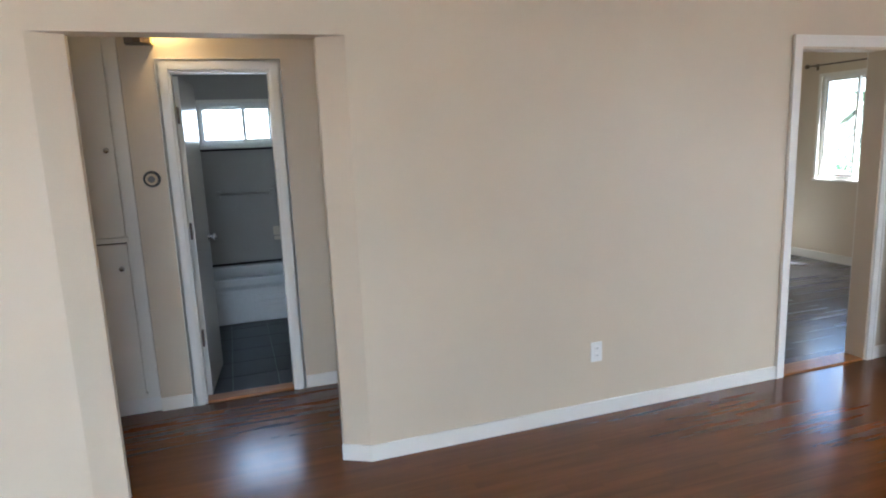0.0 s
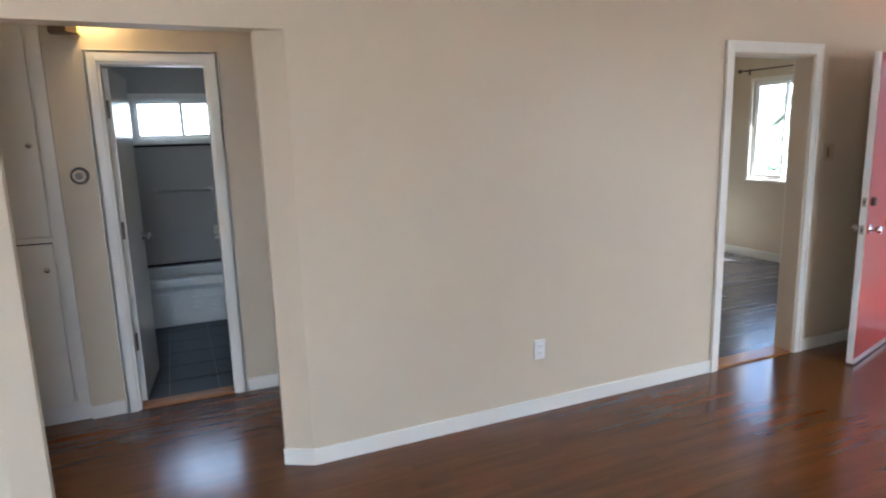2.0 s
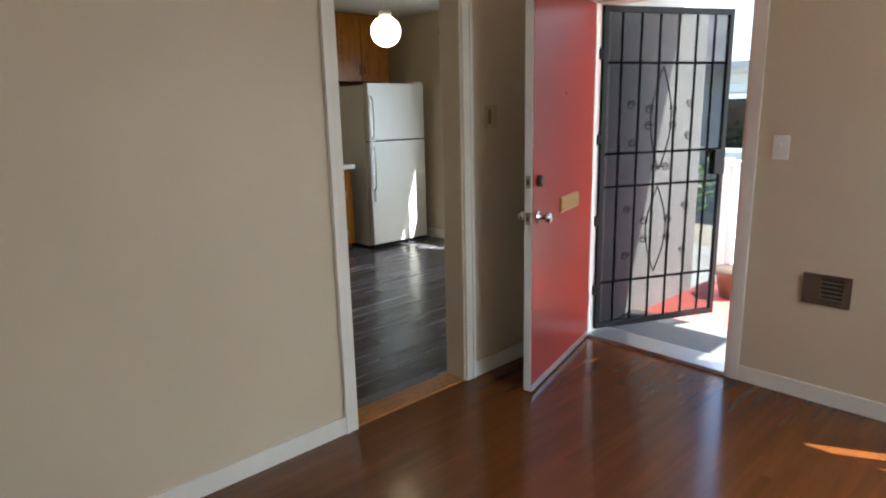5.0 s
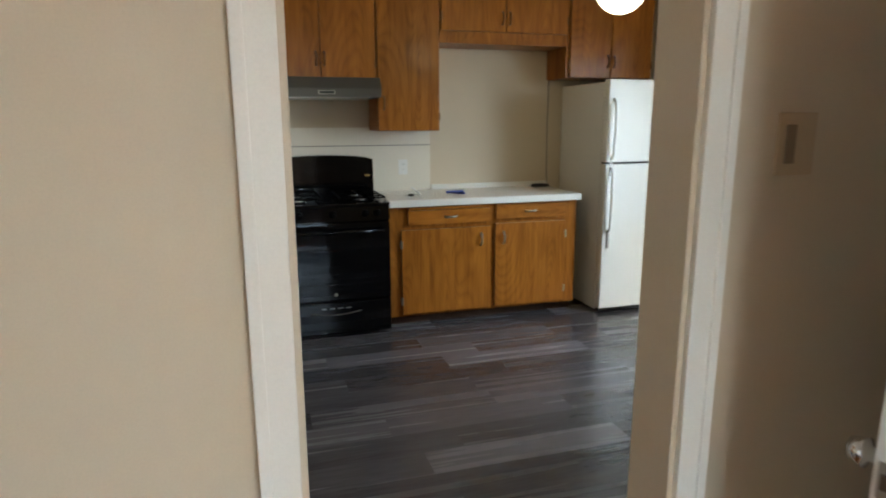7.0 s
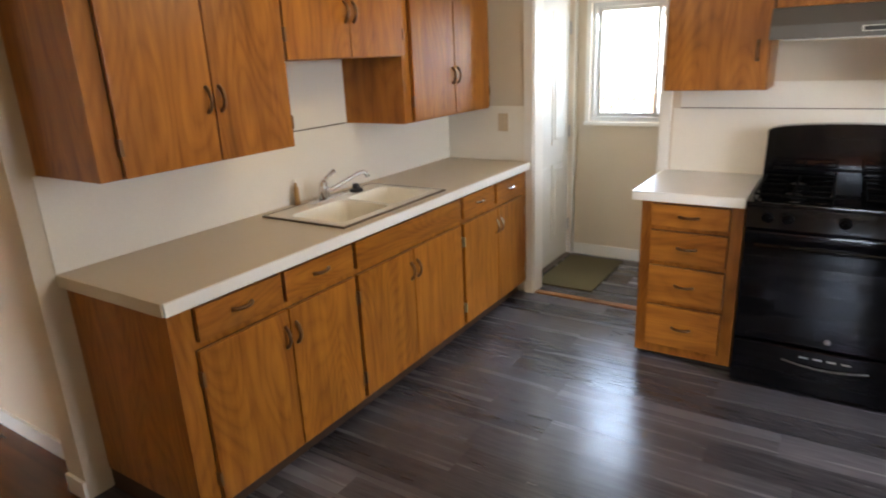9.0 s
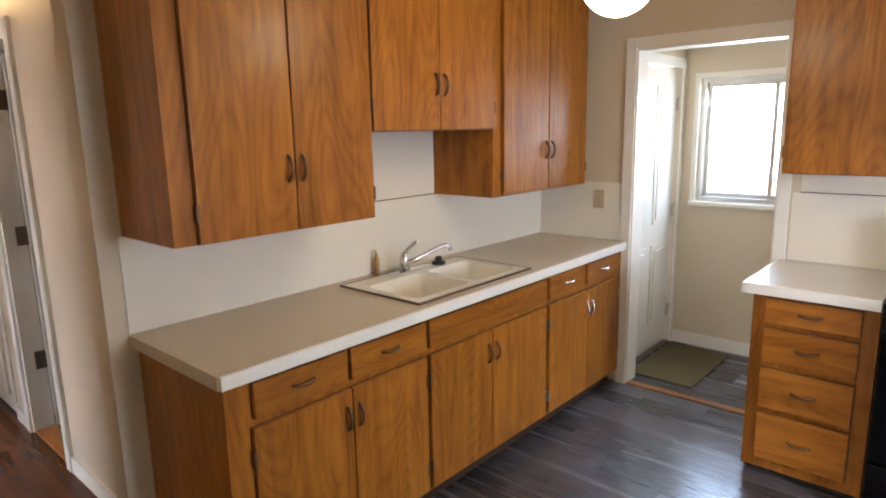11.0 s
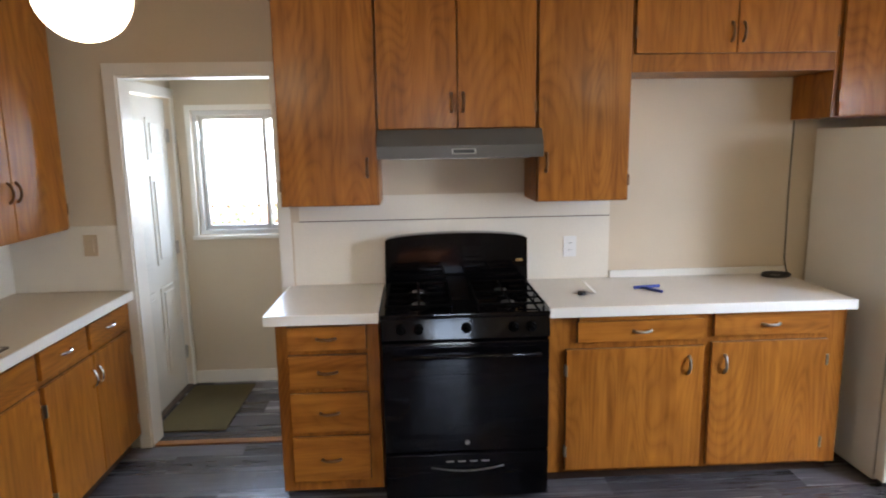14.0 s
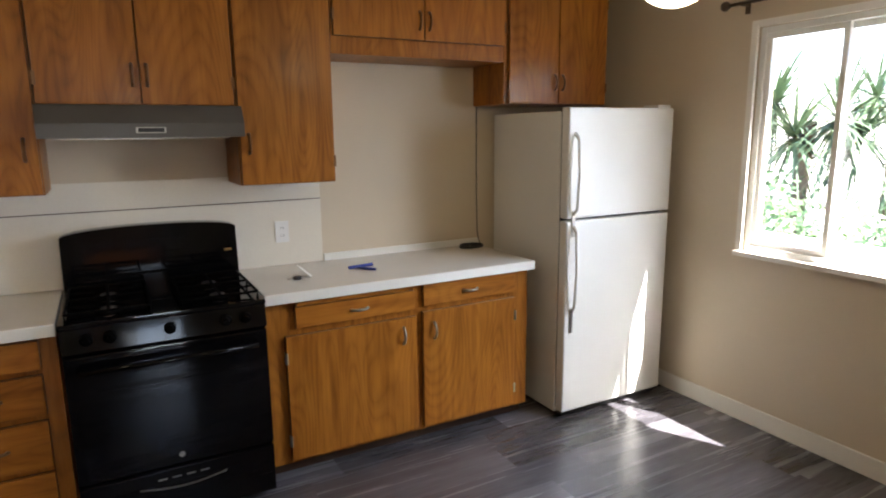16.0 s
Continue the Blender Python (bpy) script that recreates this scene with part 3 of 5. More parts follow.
def cabinet(name, label, face, base, u0, u1, depth, z0, z1, fronts, toe=0.0, body_top=None, group="", pulls=None):
    B, pt = mapper(face, base)
    at = pt((u0 + u1) / 2, depth / 2, 0 if toe else z0)
    c = thing(name, at, label, "cabinet", group)
    grainm = M_OAKY if face == "+x" else M_OAKX
    top = body_top or z1
    bs = [B(u0, u1, 0.002, depth, max(z0, toe), top)]
    if body_top:
        bs.append(B(u0, u1, depth - 0.03, depth, top, z1))
    part("body", boxes(*bs), M_OAK, c, bevel=0.002)
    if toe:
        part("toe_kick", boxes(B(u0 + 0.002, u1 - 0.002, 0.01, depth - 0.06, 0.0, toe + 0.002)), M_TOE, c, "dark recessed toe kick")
    for kind, a, b, r, s, hu, hz in fronts:
        # thin dark sheet behind each front stands in for the gap's shade
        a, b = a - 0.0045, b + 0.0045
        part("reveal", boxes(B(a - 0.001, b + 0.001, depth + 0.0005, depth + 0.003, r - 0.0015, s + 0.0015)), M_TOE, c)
        f = part(kind, boxes(B(a, b, depth + 0.003, depth + 0.021, r, s)), M_OAK if kind == "door" else grainm, c, bevel=0.004)
        if kind == "door":
            hinge_u = a if hu is not None and hu > (a + b) / 2 else b
            for hz0 in (r + 0.07, s - 0.13):
                part("hinge", boxes(B(hinge_u - 0.006, hinge_u + 0.006, depth + 0.0005, depth + 0.0235, hz0, hz0 + 0.055)), M_BRONZE if pulls is None else M_STEEL, f, "small metal hinge", 0.002)
        if hu is not None:
            pull(f, pt, hu, depth + 0.020, hz, kind == "door", pulls or M_BRONZE)
    return c


SB, SD = 0.656, 0.592  # sink run: wall plane, depth of the boxes
G1, G2, G3, G4 = "sink wall base cabinets", "sink wall upper cabinets", "stove wall base cabinets", "stove wall upper cabinets"
cabinet("base_cabinet", "honey oak base cabinet with two drawers and two doors", "+x", SB, 0.985, 1.865, SD, 0, 0.872,
        [("drawer", 1.08, 1.442, 0.735, 0.855, 1.26, 0.80), ("drawer", 1.472, 1.852, 0.735, 0.855, 1.66, 0.80),
         ("door", 1.07, 1.458, 0.11, 0.705, 1.438, 0.60), ("door", 1.474, 1.852, 0.11, 0.705, 1.494, 0.60)], 0.09, group=G1)
cabinet("sink_cabinet", "honey oak sink cabinet with a false drawer front", "+x", SB, 1.865, 2.775, SD, 0, 0.872,
        [("false_front", 1.885, 2.755, 0.735, 0.855, None, 0), ("door", 1.885, 2.29, 0.11, 0.705, 2.270, 0.60), ("door", 2.306, 2.755, 0.11, 0.705, 2.326, 0.60)], 0.09, 0.70, group=G1)
cabinet("base_cabinet", "honey oak base cabinet beside the back entry", "+x", SB, 2.775, 3.634, SD, 0, 0.872,
        [("drawer", 2.795, 3.15, 0.735, 0.855, 2.97, 0.80), ("drawer", 3.19, 3.55, 0.735, 0.855, 3.37, 0.80),
         ("door", 2.795, 3.185, 0.11, 0.705, 3.165, 0.60), ("door", 3.20, 3.57, 0.11, 0.705, 3.22, 0.60)], 0.09, group=G1, pulls=M_CHROME)
UD = 0.40
cabinet("upper_cabinet", "honey oak two-door wall cabinet with strong grain", "+x", SB, 0.975, 1.785, UD, 1.27, 2.47,
        [("door", 1.055, 1.412, 1.272, 2.45, 1.392, 1.49), ("door", 1.428, 1.778, 1.272, 2.45, 1.448, 1.49)], group=G2)
cabinet("upper_cabinet", "short honey oak wall cabinet above the sink", "+x", SB, 1.79, 2.585, UD, 1.605, 2.47,
        [("door", 1.80, 2.18, 1.61, 2.45, 2.16, 1.80), ("door", 2.196, 2.578, 1.61, 2.45, 2.216, 1.80)], group=G2)
cabinet("upper_cabinet", "honey oak two-door wall cabinet in the corner", "+x", SB, 2.59, 3.50, UD, 1.27, 2.47,
        [("door", 2.66, 3.06, 1.28, 2.45, 3.04, 1.49), ("door", 3.075, 3.47, 1.28, 2.45, 3.095, 1.49)], group=G2)
NB, ND = 3.65, 0.572
cabinet("drawer_cabinet", "honey oak cabinet with four drawers", "-y", NB, 2.155, 2.632, ND, 0, 0.872,
        [("drawer", 2.215, 2.568, a, b, 2.39, (a + b) / 2) for a, b in ((0.737, 0.85), (0.552, 0.712), (0.335, 0.525), (0.085, 0.308))], 0.03, group=G3)
cabinet("base_cabinet", "honey oak base cabinet between stove and refrigerator", "-y", NB, 3.425, 4.875, ND, 0, 0.872,
        [("drawer", 3.565, 4.16, 0.735, 0.835, 3.87, 0.785), ("drawer", 4.22, 4.77, 0.745, 0.86, 4.49, 0.80),
         ("door", 3.515, 4.168, 0.09, 0.70, 4.10, 0.61), ("door", 4.215, 4.775, 0.09, 0.715, 4.275, 0.61)], 0.07, group=G3, pulls=M_STEEL)
# sliding board edge above the wide drawer
part("bread_board", boxes((3.565, 4.13, 3.045, 3.075, 0.842, 0.862)), M_OAKX, bpy.data.objects["base_cabinet.002"], "pull-out board edge", 0.003)
NU = 0.33
cabinet("upper_cabinet", "tall honey oak wall cabinet with cathedral grain", "-y", NB, 2.17, 2.642, NU, 1.378, 2.47, [("door", 2.18, 2.632, 1.382, 2.45, 2.59, 1.56)], group=G4)
cabinet("upper_cabinet", "honey oak two-door cabinet over the range hood", "-y", NB, 2.645, 3.407, NU, 1.735, 2.47,
        [("door", 2.655, 3.018, 1.74, 2.45, 2.998, 1.86), ("door", 3.034, 3.397, 1.74, 2.45, 3.054, 1.86)], group=G4)
cabinet("upper_cabinet", "narrow honey oak wall cabinet beside the hood", "-y", NB, 3.41, 3.866, NU, 1.378, 2.47, [("door", 3.42, 3.856, 1.382, 2.45, 3.455, 1.57)], group=G4)
cabinet("upper_cabinet", "high honey oak cabinet with valance over the counter", "-y", NB, 3.87, 4.868, NU, 1.99, 2.47,
        [("door", 3.885, 4.36, 2.075, 2.45, 4.34, 2.17), ("door", 4.376, 4.86, 2.075, 2.45, 4.396, 2.17)], group=G4)
cabinet("upper_cabinet", "honey oak two-door cabinet over the refrigerator", "-y", NB, 4.87, 5.61, NU, 1.765, 2.47,
        [("door", 4.90, 5.235, 1.77, 2.45, 5.215, 1.89), ("door", 5.25, 5.60, 1.77, 2.45, 5.27, 1.89)], group=G4)

# ---- countertops and splashbacks ----
SX0, SX1, SY0, SY1 = 0.745, 1.205, 1.885, 2.66  # sink cut-out
ct = thing("countertop", (0.98, 2.3, 0.872), "long cream laminate countertop with white edge", "countertop")
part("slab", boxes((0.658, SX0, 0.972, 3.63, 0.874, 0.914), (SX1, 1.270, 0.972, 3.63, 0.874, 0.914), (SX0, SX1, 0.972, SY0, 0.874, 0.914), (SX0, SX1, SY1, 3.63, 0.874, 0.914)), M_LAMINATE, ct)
bpart("front_edge", (1.2705, 1.282, 0.966, 3.632, 0.868, 0.9145), M_EDGE, ct, "white front edge", 0.003)
bpart("end_edge", (0.658, 1.27, 0.960, 0.9715, 0.868, 0.9145), M_LAMINATE, ct, "", 0.003)
ct = thing("countertop", (2.39, 3.33, 0.872), "short laminate countertop beside the stove, whitened as if window-lit", "countertop")
bpart("slab", (2.127, 2.636, 3.036, 3.648, 0.874, 0.914), M_LAMINATE_LIT, ct, "", 0.002)
bpart("front_edge", (2.118, 2.637, 3.024, 3.0355, 0.868, 0.9145), M_EDGE, ct, "white front edge", 0.003)
bpart("end_edge", (2.115, 2.1265, 3.024, 3.648, 0.868, 0.9145), M_EDGE, ct, "", 0.003)
ct = thing("countertop", (4.15, 3.33, 0.872), "laminate countertop with low upstand, whitened as if window-lit", "countertop")
bpart("slab", (3.422, 4.885, 3.036, 3.648, 0.874, 0.914), M_LAMINATE_LIT, ct, "", 0.002)
bpart("front_edge", (3.421, 4.886, 3.024, 3.0355, 0.868, 0.9145), M_EDGE, ct, "white front edge", 0.003)
bpart("upstand", (3.89, 4.9, 3.632, 3.648, 0.9145, 0.955), M_EDGE, ct, "", 0.004)
sp = thing("splashback", (0.66, 2.3, 0.915), "cream panel splashback behind the sink", "splashback")
bpart("lower_panel", (0.657, 0.662, 0.962, 3.648, 0.9155, 1.268), M_SPLASH, sp, "", 0.0015)
bpart("upper_panel", (0.657, 0.661, 0.98, 3.648, 1.274, 1.62), M_SPLASH, sp, "", 0.0015)
bpart("end_panel", (0.664, 1.234, 3.642, 3.648, 0.9155, 1.268), M_SPLASH, sp, "", 0.0015)
bpart("joint", (0.657, 0.6595, 0.98, 3.64, 1.268, 1.274), M_BROWNPL, sp, "dark joint line")
sp = thing("splashback", (3.0, 3.647, 0.915), "cream panel splashback behind the stove", "splashback")
bpart("lower_panel", (2.155, 3.885, 3.643, 3.649, 0.9155, 1.262), M_SPLASH, sp, "", 0.0015)
bpart("joint", (2.19, 3.885, 3.645, 3.6495, 1.262, 1.267), M_BROWNPL, sp, "dark joint line")
bpart("upper_panel", (2.19, 3.885, 3.644, 3.6495, 1.267, 1.40), M_SPLASH, sp, "", 0.0015)

# ---- sink ----
sk = thing("kitchen_sink", (0.985, 2.27, 0.74), "cream double-bowl sink set in the countertop", "sink")
bm = bmesh.new()
ym = 2.29
bowls = ((SX0 + 0.10, SX1 - 0.035, SY0 + 0.03, ym - 0.015), (SX0 + 0.10, SX1 - 0.035, ym + 0.015, SY1 - 0.03))
for b in ((SX0 - 0.01, SX0 + 0.10, SY0 - 0.01, SY1 + 0.01), (SX1 - 0.035, SX1 + 0.01, SY0 - 0.01, SY1 + 0.01), (SX0 + 0.10, SX1 - 0.035, SY0 - 0.01, SY0 + 0.03),
          (SX0 + 0.10, SX1 - 0.035, SY1 - 0.03, SY1 + 0.01), (SX0 + 0.10, SX1 - 0.035, ym - 0.015, ym + 0.015)):
    box(bm, *b, 0.910, 0.9215)
part("rim", bm, M_PORCELAIN, sk)
for x0, x1, y0, y1 in bowls:
    bm = bmesh.new()
    n, rings = 8, []
    for k, (ins, z) in enumerate(((0, 0.921), (0.006, 0.90), (0.018, 0.79), (0.045, 0.765))):
        ring, r = [], 0.045
        for cx, cy, a0 in ((x1 - ins - r, y1 - ins - r, 0), (x0 + ins + r, y1 - ins - r, 90), (x0 + ins + r, y0 + ins + r, 180), (x1 - ins - r, y0 + ins + r, 270)):
            for i in range(n):
                a = radians(a0 + 90 * i / (n - 1))
                ring.append(bm.verts.new((cx + r * math.cos(a), cy + r * math.sin(a), z)))
        rings.append(ring)
    for q, s in zip(rings, rings[1:]):
        for i in range(len(q)):
            bm.faces.new((q[i], q[(i + 1) % len(q)], s[(i + 1) % len(q)], s[i]))
    bm.faces.new(rings[-1])
    bowl = part("bowl", bm, M_PORCELAIN, sk, smooth=True)
    cxy = ((x1, y1, 0), (x0, y1, 90), (x0, y0, 180), (x1, y0, 270))
    for (px, py, a0), (cx, cy) in zip(cxy, ((x1 - 0.045, y1 - 0.045), (x0 + 0.045, y1 - 0.045), (x0 + 0.045, y0 + 0.045), (x1 - 0.045, y0 + 0.045))):
        bm = bmesh.new()
        arc = [bm.verts.new((cx + 0.045 * math.cos(radians(a0 + 90 * i / 7)), cy + 0.045 * math.sin(radians(a0 + 90 * i / 7)), 0.9212)) for i in range(8)]
        bm.faces.new([bm.verts.new((px, py, 0.9212))] + arc)
        part("corner", bm, M_PORCELAIN, bowl)
    bm = bmesh.new()
    tube(bm, [((x0 + x1) / 2, (y0 + y1) / 2, 0.766), ((x0 + x1) / 2, (y0 + y1) / 2, 0.769)], 0.035, 18)
    part("drain", bm, M_CHROME, bowl)
part("gasket", boxes((SX0 - 0.021, SX0 - 0.01, SY0 - 0.021, SY1 + 0.021, 0.912, 0.9225), (SX1 + 0.01, SX1 + 0.021, SY0 - 0.021, SY1 + 0.021, 0.912, 0.9225),
                     (SX0 - 0.01, SX1 + 0.01, SY0 - 0.021, SY0 - 0.01, 0.912, 0.9225), (SX0 - 0.01, SX1 + 0.01, SY1 + 0.01, SY1 + 0.021, 0.912, 0.9225)), M_BROWNPL, sk, "dark rim line")
fc = thing("faucet", (0.785, 2.25, 0.9215), "chrome single-lever kitchen faucet", "faucet")
bm = boxes((0.765, 0.815, 2.12, 2.38, 0.9216, 0.934))
part("base_plate", bm, M_CHROME, fc, bevel=0.005)
bm = bmesh.new()
tube(bm, [(0.79, 2.22, 0.934), (0.79, 2.22, 0.985), (0.79, 2.22, 1.015), (0.79, 2.22, 1.03)], [0.026, 0.024, 0.021, 0.008], 16)
part("tap_body", bm, M_CHROME, fc, smooth=True)
bm = bmesh.new()
tube(bm, [(0.79, 2.22, 0.965), (0.815, 2.29, 0.985), (0.86, 2.40, 1.03), (0.875, 2.435, 1.037), (0.885, 2.455, 1.025), (0.886, 2.458, 1.01)], [0.013, 0.012, 0.011, 0.011, 0.012, 0.013], 12)
part("spout", bm, M_CHROME, fc, smooth=True)
bm = bmesh.new()
tube(bm, [(0.79, 2.22, 1.02), (0.80, 2.25, 1.045), (0.815, 2.285, 1.068)], [0.012, 0.009, 0.011], 10)
part("lever", bm, M_CHROME, fc, smooth=True)
st = thing("sink_stopper", (0.79, 2.47, 0.9215), "black rubber sink stopper on the rim", "stopper")
bm = bmesh.new()
tube(bm, [(0.79, 2.47, 0.9216), (0.79, 2.47, 0.935), (0.79, 2.47, 0.94), (0.79, 2.47, 0.962)], [0.036, 0.036, 0.02, 0.016], 18)
part("plug", bm, M_DARK, st)
so = thing("soap_bottle", (0.72, 2.06, 0.9145), "small amber bottle behind the sink", "bottle")
bm = bmesh.new()
tube(bm, [(0.70, 2.12, 0.9146), (0.70, 2.12, 1.0), (0.70, 2.12, 1.012), (0.70, 2.12, 1.03)], [0.015, 0.014, 0.008, 0.007], 14)
part("bottle_body", bm, M_AMBERPL, so, smooth=True)
bm = bmesh.new()
tube(bm, [(0.70, 2.12, 1.03), (0.70, 2.12, 1.045)], 0.011, 12)
part("cap", bm, M_PLASTIC, so)

# ---- stove ----
X0, X1, YF, YB = 2.646, 3.412, 2.965, 3.60
sv = thing("gas_stove", (3.03, 3.28, 0), "black enamel freestanding gas stove", "stove")
bpart("body", (X0, X1, YF + 0.04, YB, 0.015, 0.892), M_BLACK, sv, "", 0.006)
bpart("cooktop", (X0 - 0.003, X1 + 0.003, YF + 0.02, YB - 0.06, 0.8925, 0.914), M_BLACK, sv, "", 0.006)
bm = bmesh.new()
poly = [(X0 + 0.002, 0.90), (X1 - 0.002, 0.90), (X1 - 0.006, 1.168)]
poly += [(3.029 + 0.372 * math.cos(math.pi * t), 1.168 + 0.035 * math.sin(math.pi * t)) for t in [i / 12 for i in range(1, 12)]] + [(X0 + 0.006, 1.168)]
prism(bm, poly, "y", YB - 0.075, YB - 0.002)
part("backguard", bm, M_BLACK, sv, "arched black back panel", 0.006)
bg = [o for o in sv.children if o.name.startswith("backguard")][0]
bpart("display", (2.90, 3.16, YB - 0.081, YB - 0.0755, 1.075, 1.135), M_OVENGLASS, bg, "", 0.002)
bpart("vent_slot", (2.70, 3.36, YB - 0.079, YB - 0.0755, 0.972, 0.985), M_BLACKMAT, bg, "thin trim line", 0.001)
bm = bmesh.new()
prism(bm, [(YF + 0.004, 0.80), (YF + 0.05, 0.80), (YF + 0.05, 0.905), (YF + 0.03, 0.905)], "x", X0, X1)
cp = part("control_panel", bm, M_BLACK, sv, "", 0.003)
for kx in (2.735, 2.815, 3.03, 3.245, 3.325):
    bm = bmesh.new()
    tube(bm, [(kx, YF + 0.016, 0.852), (kx, YF - 0.002, 0.849), (kx, YF - 0.006, 0.8485), (kx, YF - 0.018, 0.846)], [0.023, 0.022, 0.013, 0.011], 18)
    part("knob", bm, M_BLACKMAT, cp)
od = bpart("oven_door", (X0 + 0.004, X1 - 0.004, YF + 0.0, YF + 0.038, 0.262, 0.788), M_BLACK, sv, "", 0.008)
bpart("oven_window", (2.765, 3.295, YF - 0.003, YF - 0.0005, 0.345, 0.635), M_OVENGLASS, od, "dark glass window", 0.004)
bm = bmesh.new()
tube(bm, [(2.70, YF + 0.004, 0.735), (2.70, YF - 0.04, 0.735), (3.03, YF - 0.048, 0.735), (3.36, YF - 0.04, 0.735), (3.36, YF + 0.004, 0.735)], 0.013, 10)
part("door_handle", bm, M_BLACK, od, smooth=True)
bm = bmesh.new()
tube(bm, [(3.03, YF - 0.0005, 0.305), (3.03, YF - 0.003, 0.305)], 0.012, 18)
part("badge", bm, M_STEEL, od, "round metal badge")
dw = bpart("storage_drawer", (X0 + 0.004, X1 - 0.004, YF + 0.002, YF + 0.038, 0.03, 0.25), M_BLACK, sv, "", 0.008)
bm = bmesh.new()
tube(bm, [(2.86 + 0.34 * t, YF - 0.002 - 0.006 * math.sin(math.pi * t), 0.185 - 0.018 * math.sin(math.pi * t)) for t in [i / 10 for i in range(11)]], 0.004, 6)
part("drawer_trim", bm, M_HOOD, dw, "curved metal line", smooth=True)
for k in range(4):
    bpart("lettering", (2.93 + 0.055 * k, 2.965 + 0.055 * k, YF - 0.0008, YF + 0.001, 0.207, 0.214), M_STEEL, dw, "", 0.0005)
for bx, by in ((2.82, 3.13), (3.24, 3.13), (2.82, 3.38), (3.24, 3.38)):
    bm = bmesh.new()
    tube(bm, [(bx, by, 0.9145), (bx, by, 0.922)], [0.052, 0.05], 20)
    bn0 = part("burner", bm, M_BLACKMAT, sv, "black burner head")
    bm = bmesh.new()
    tube(bm, [(bx, by, 0.9222), (bx, by, 0.929), (bx, by, 0.931)], [0.031, 0.03, 0.024], 20)
    part("cap", bm, M_STEEL, bn0, "silver burner cap")
for gx in (2.82, 3.24):
    bm = bmesh.new()
    for yy in (3.02, 3.255, 3.49):
        tube(bm, [(gx - 0.15, yy, 0.915), (gx - 0.15, yy, 0.945), (gx + 0.15, yy, 0.945), (gx + 0.15, yy, 0.915)], 0.006, 6)
    for xx in (-0.15, 0, 0.15):
        tube(bm, [(gx + xx, 3.02, 0.945), (gx + xx, 3.49, 0.945)], 0.006, 6)
    for by in (3.13, 3.38):
        tube(bm, [(gx - 0.15, by, 0.946), (gx - 0.05, by, 0.942)], 0.005, 6)
        tube(bm, [(gx + 0.15, by, 0.946), (gx + 0.05, by, 0.942)], 0.005, 6)
    part("grate", bm, M_BLACKMAT, sv, "cast iron grate")
bpart("sticker", (3.345, 3.38, YB - 0.0785, YB - 0.0752, 1.045, 1.058), M_BRASS, bg, "small yellow sticker", 0.0005)

# ---- range hood ----
hd = thing("range_hood", (3.02, 3.4, 1.60), "grey metal under-cabinet range hood", "range hood")
bm = bmesh.new()
prism(bm, [(3.115, 1.603), (3.648, 1.603), (3.648, 1.733), (3.16, 1.733), (3.115, 1.66)], "x", 2.648, 3.404)
part("canopy", bm, M_HOOD, hd, bevel=0.004)
sp = bpart("switch_plate", (2.985, 3.095, 3.112, 3.117, 1.622, 1.645), M_STEEL, hd, "small pale switch panel", 0.001)
bpart("switch_slot", (2.992, 3.088, 3.1105, 3.1119, 1.625, 1.642), M_DARK, sp)
bpart("filter", (2.70, 3.35, 3.18, 3.60, 1.597, 1.604), M_STEEL, hd, "", 0.001)

# ---- refrigerator ----
FX0, FX1, FYF = 5.0, 5.77, 2.905
fr = thing("refrigerator", (5.3, 3.25, 0), "white top-freezer refrigerator with textured sides", "refrigerator")
bpart("body", (FX0 + 0.004, FX1 - 0.004, FYF + 0.075, 3.62, 0.02, 1.715), M_ENAMEL, fr, "", 0.006)
bpart("door_seal", (FX0 + 0.012, FX1 - 0.012, FYF + 0.062, FYF + 0.0755, 0.05, 1.705), M_DARK, fr, "", 0.001)
d1 = part("freezer_door", boxes((FX0, FX1, FYF, FYF + 0.063, 1.148, 1.735)), M_ENAMEL, fr, "", 0.014, seg=3)
d2 = part("fridge_door", boxes((FX0, FX1, FYF, FYF + 0.063, 0.04, 1.134)), M_ENAMEL, fr, "", 0.014, seg=3)
for d, z0, z1 in ((d1, 1.17, 1.60), (d2, 0.63, 1.11)):
    bm = bmesh.new()
    tube(bm, [(FX0 + 0.045, FYF + 0.004, z0), (FX0 + 0.045, FYF - 0.03, z0 + 0.03), (FX0 + 0.043, FYF - 0.045, (z0 + z1) / 2), (FX0 + 0.045, FYF - 0.03, z1 - 0.03), (FX0 + 0.045, FYF + 0.004, z1)],
         [0.011, 0.010, 0.009, 0.010, 0.011], 10)
    part("handle", bm, M_ENAMEL, d, "white curved handle", smooth=True)
    bpart("handle_mount", (FX0 + 0.033, FX0 + 0.057, FYF - 0.004, FYF + 0.001, z0 - 0.12, z0 + 0.02), M_STEEL, d, "", 0.001)
bpart("base_grille", (FX0 + 0.02, FX1 - 0.02, FYF + 0.03, FYF + 0.07, 0.008, 0.038), M_DARK, fr, "", 0.003)
bpart("hinge_cover", (FX1 - 0.12, FX1 - 0.02, FYF + 0.01, FYF + 0.12, 1.7355, 1.752), M_ENAMEL, fr, "", 0.004)

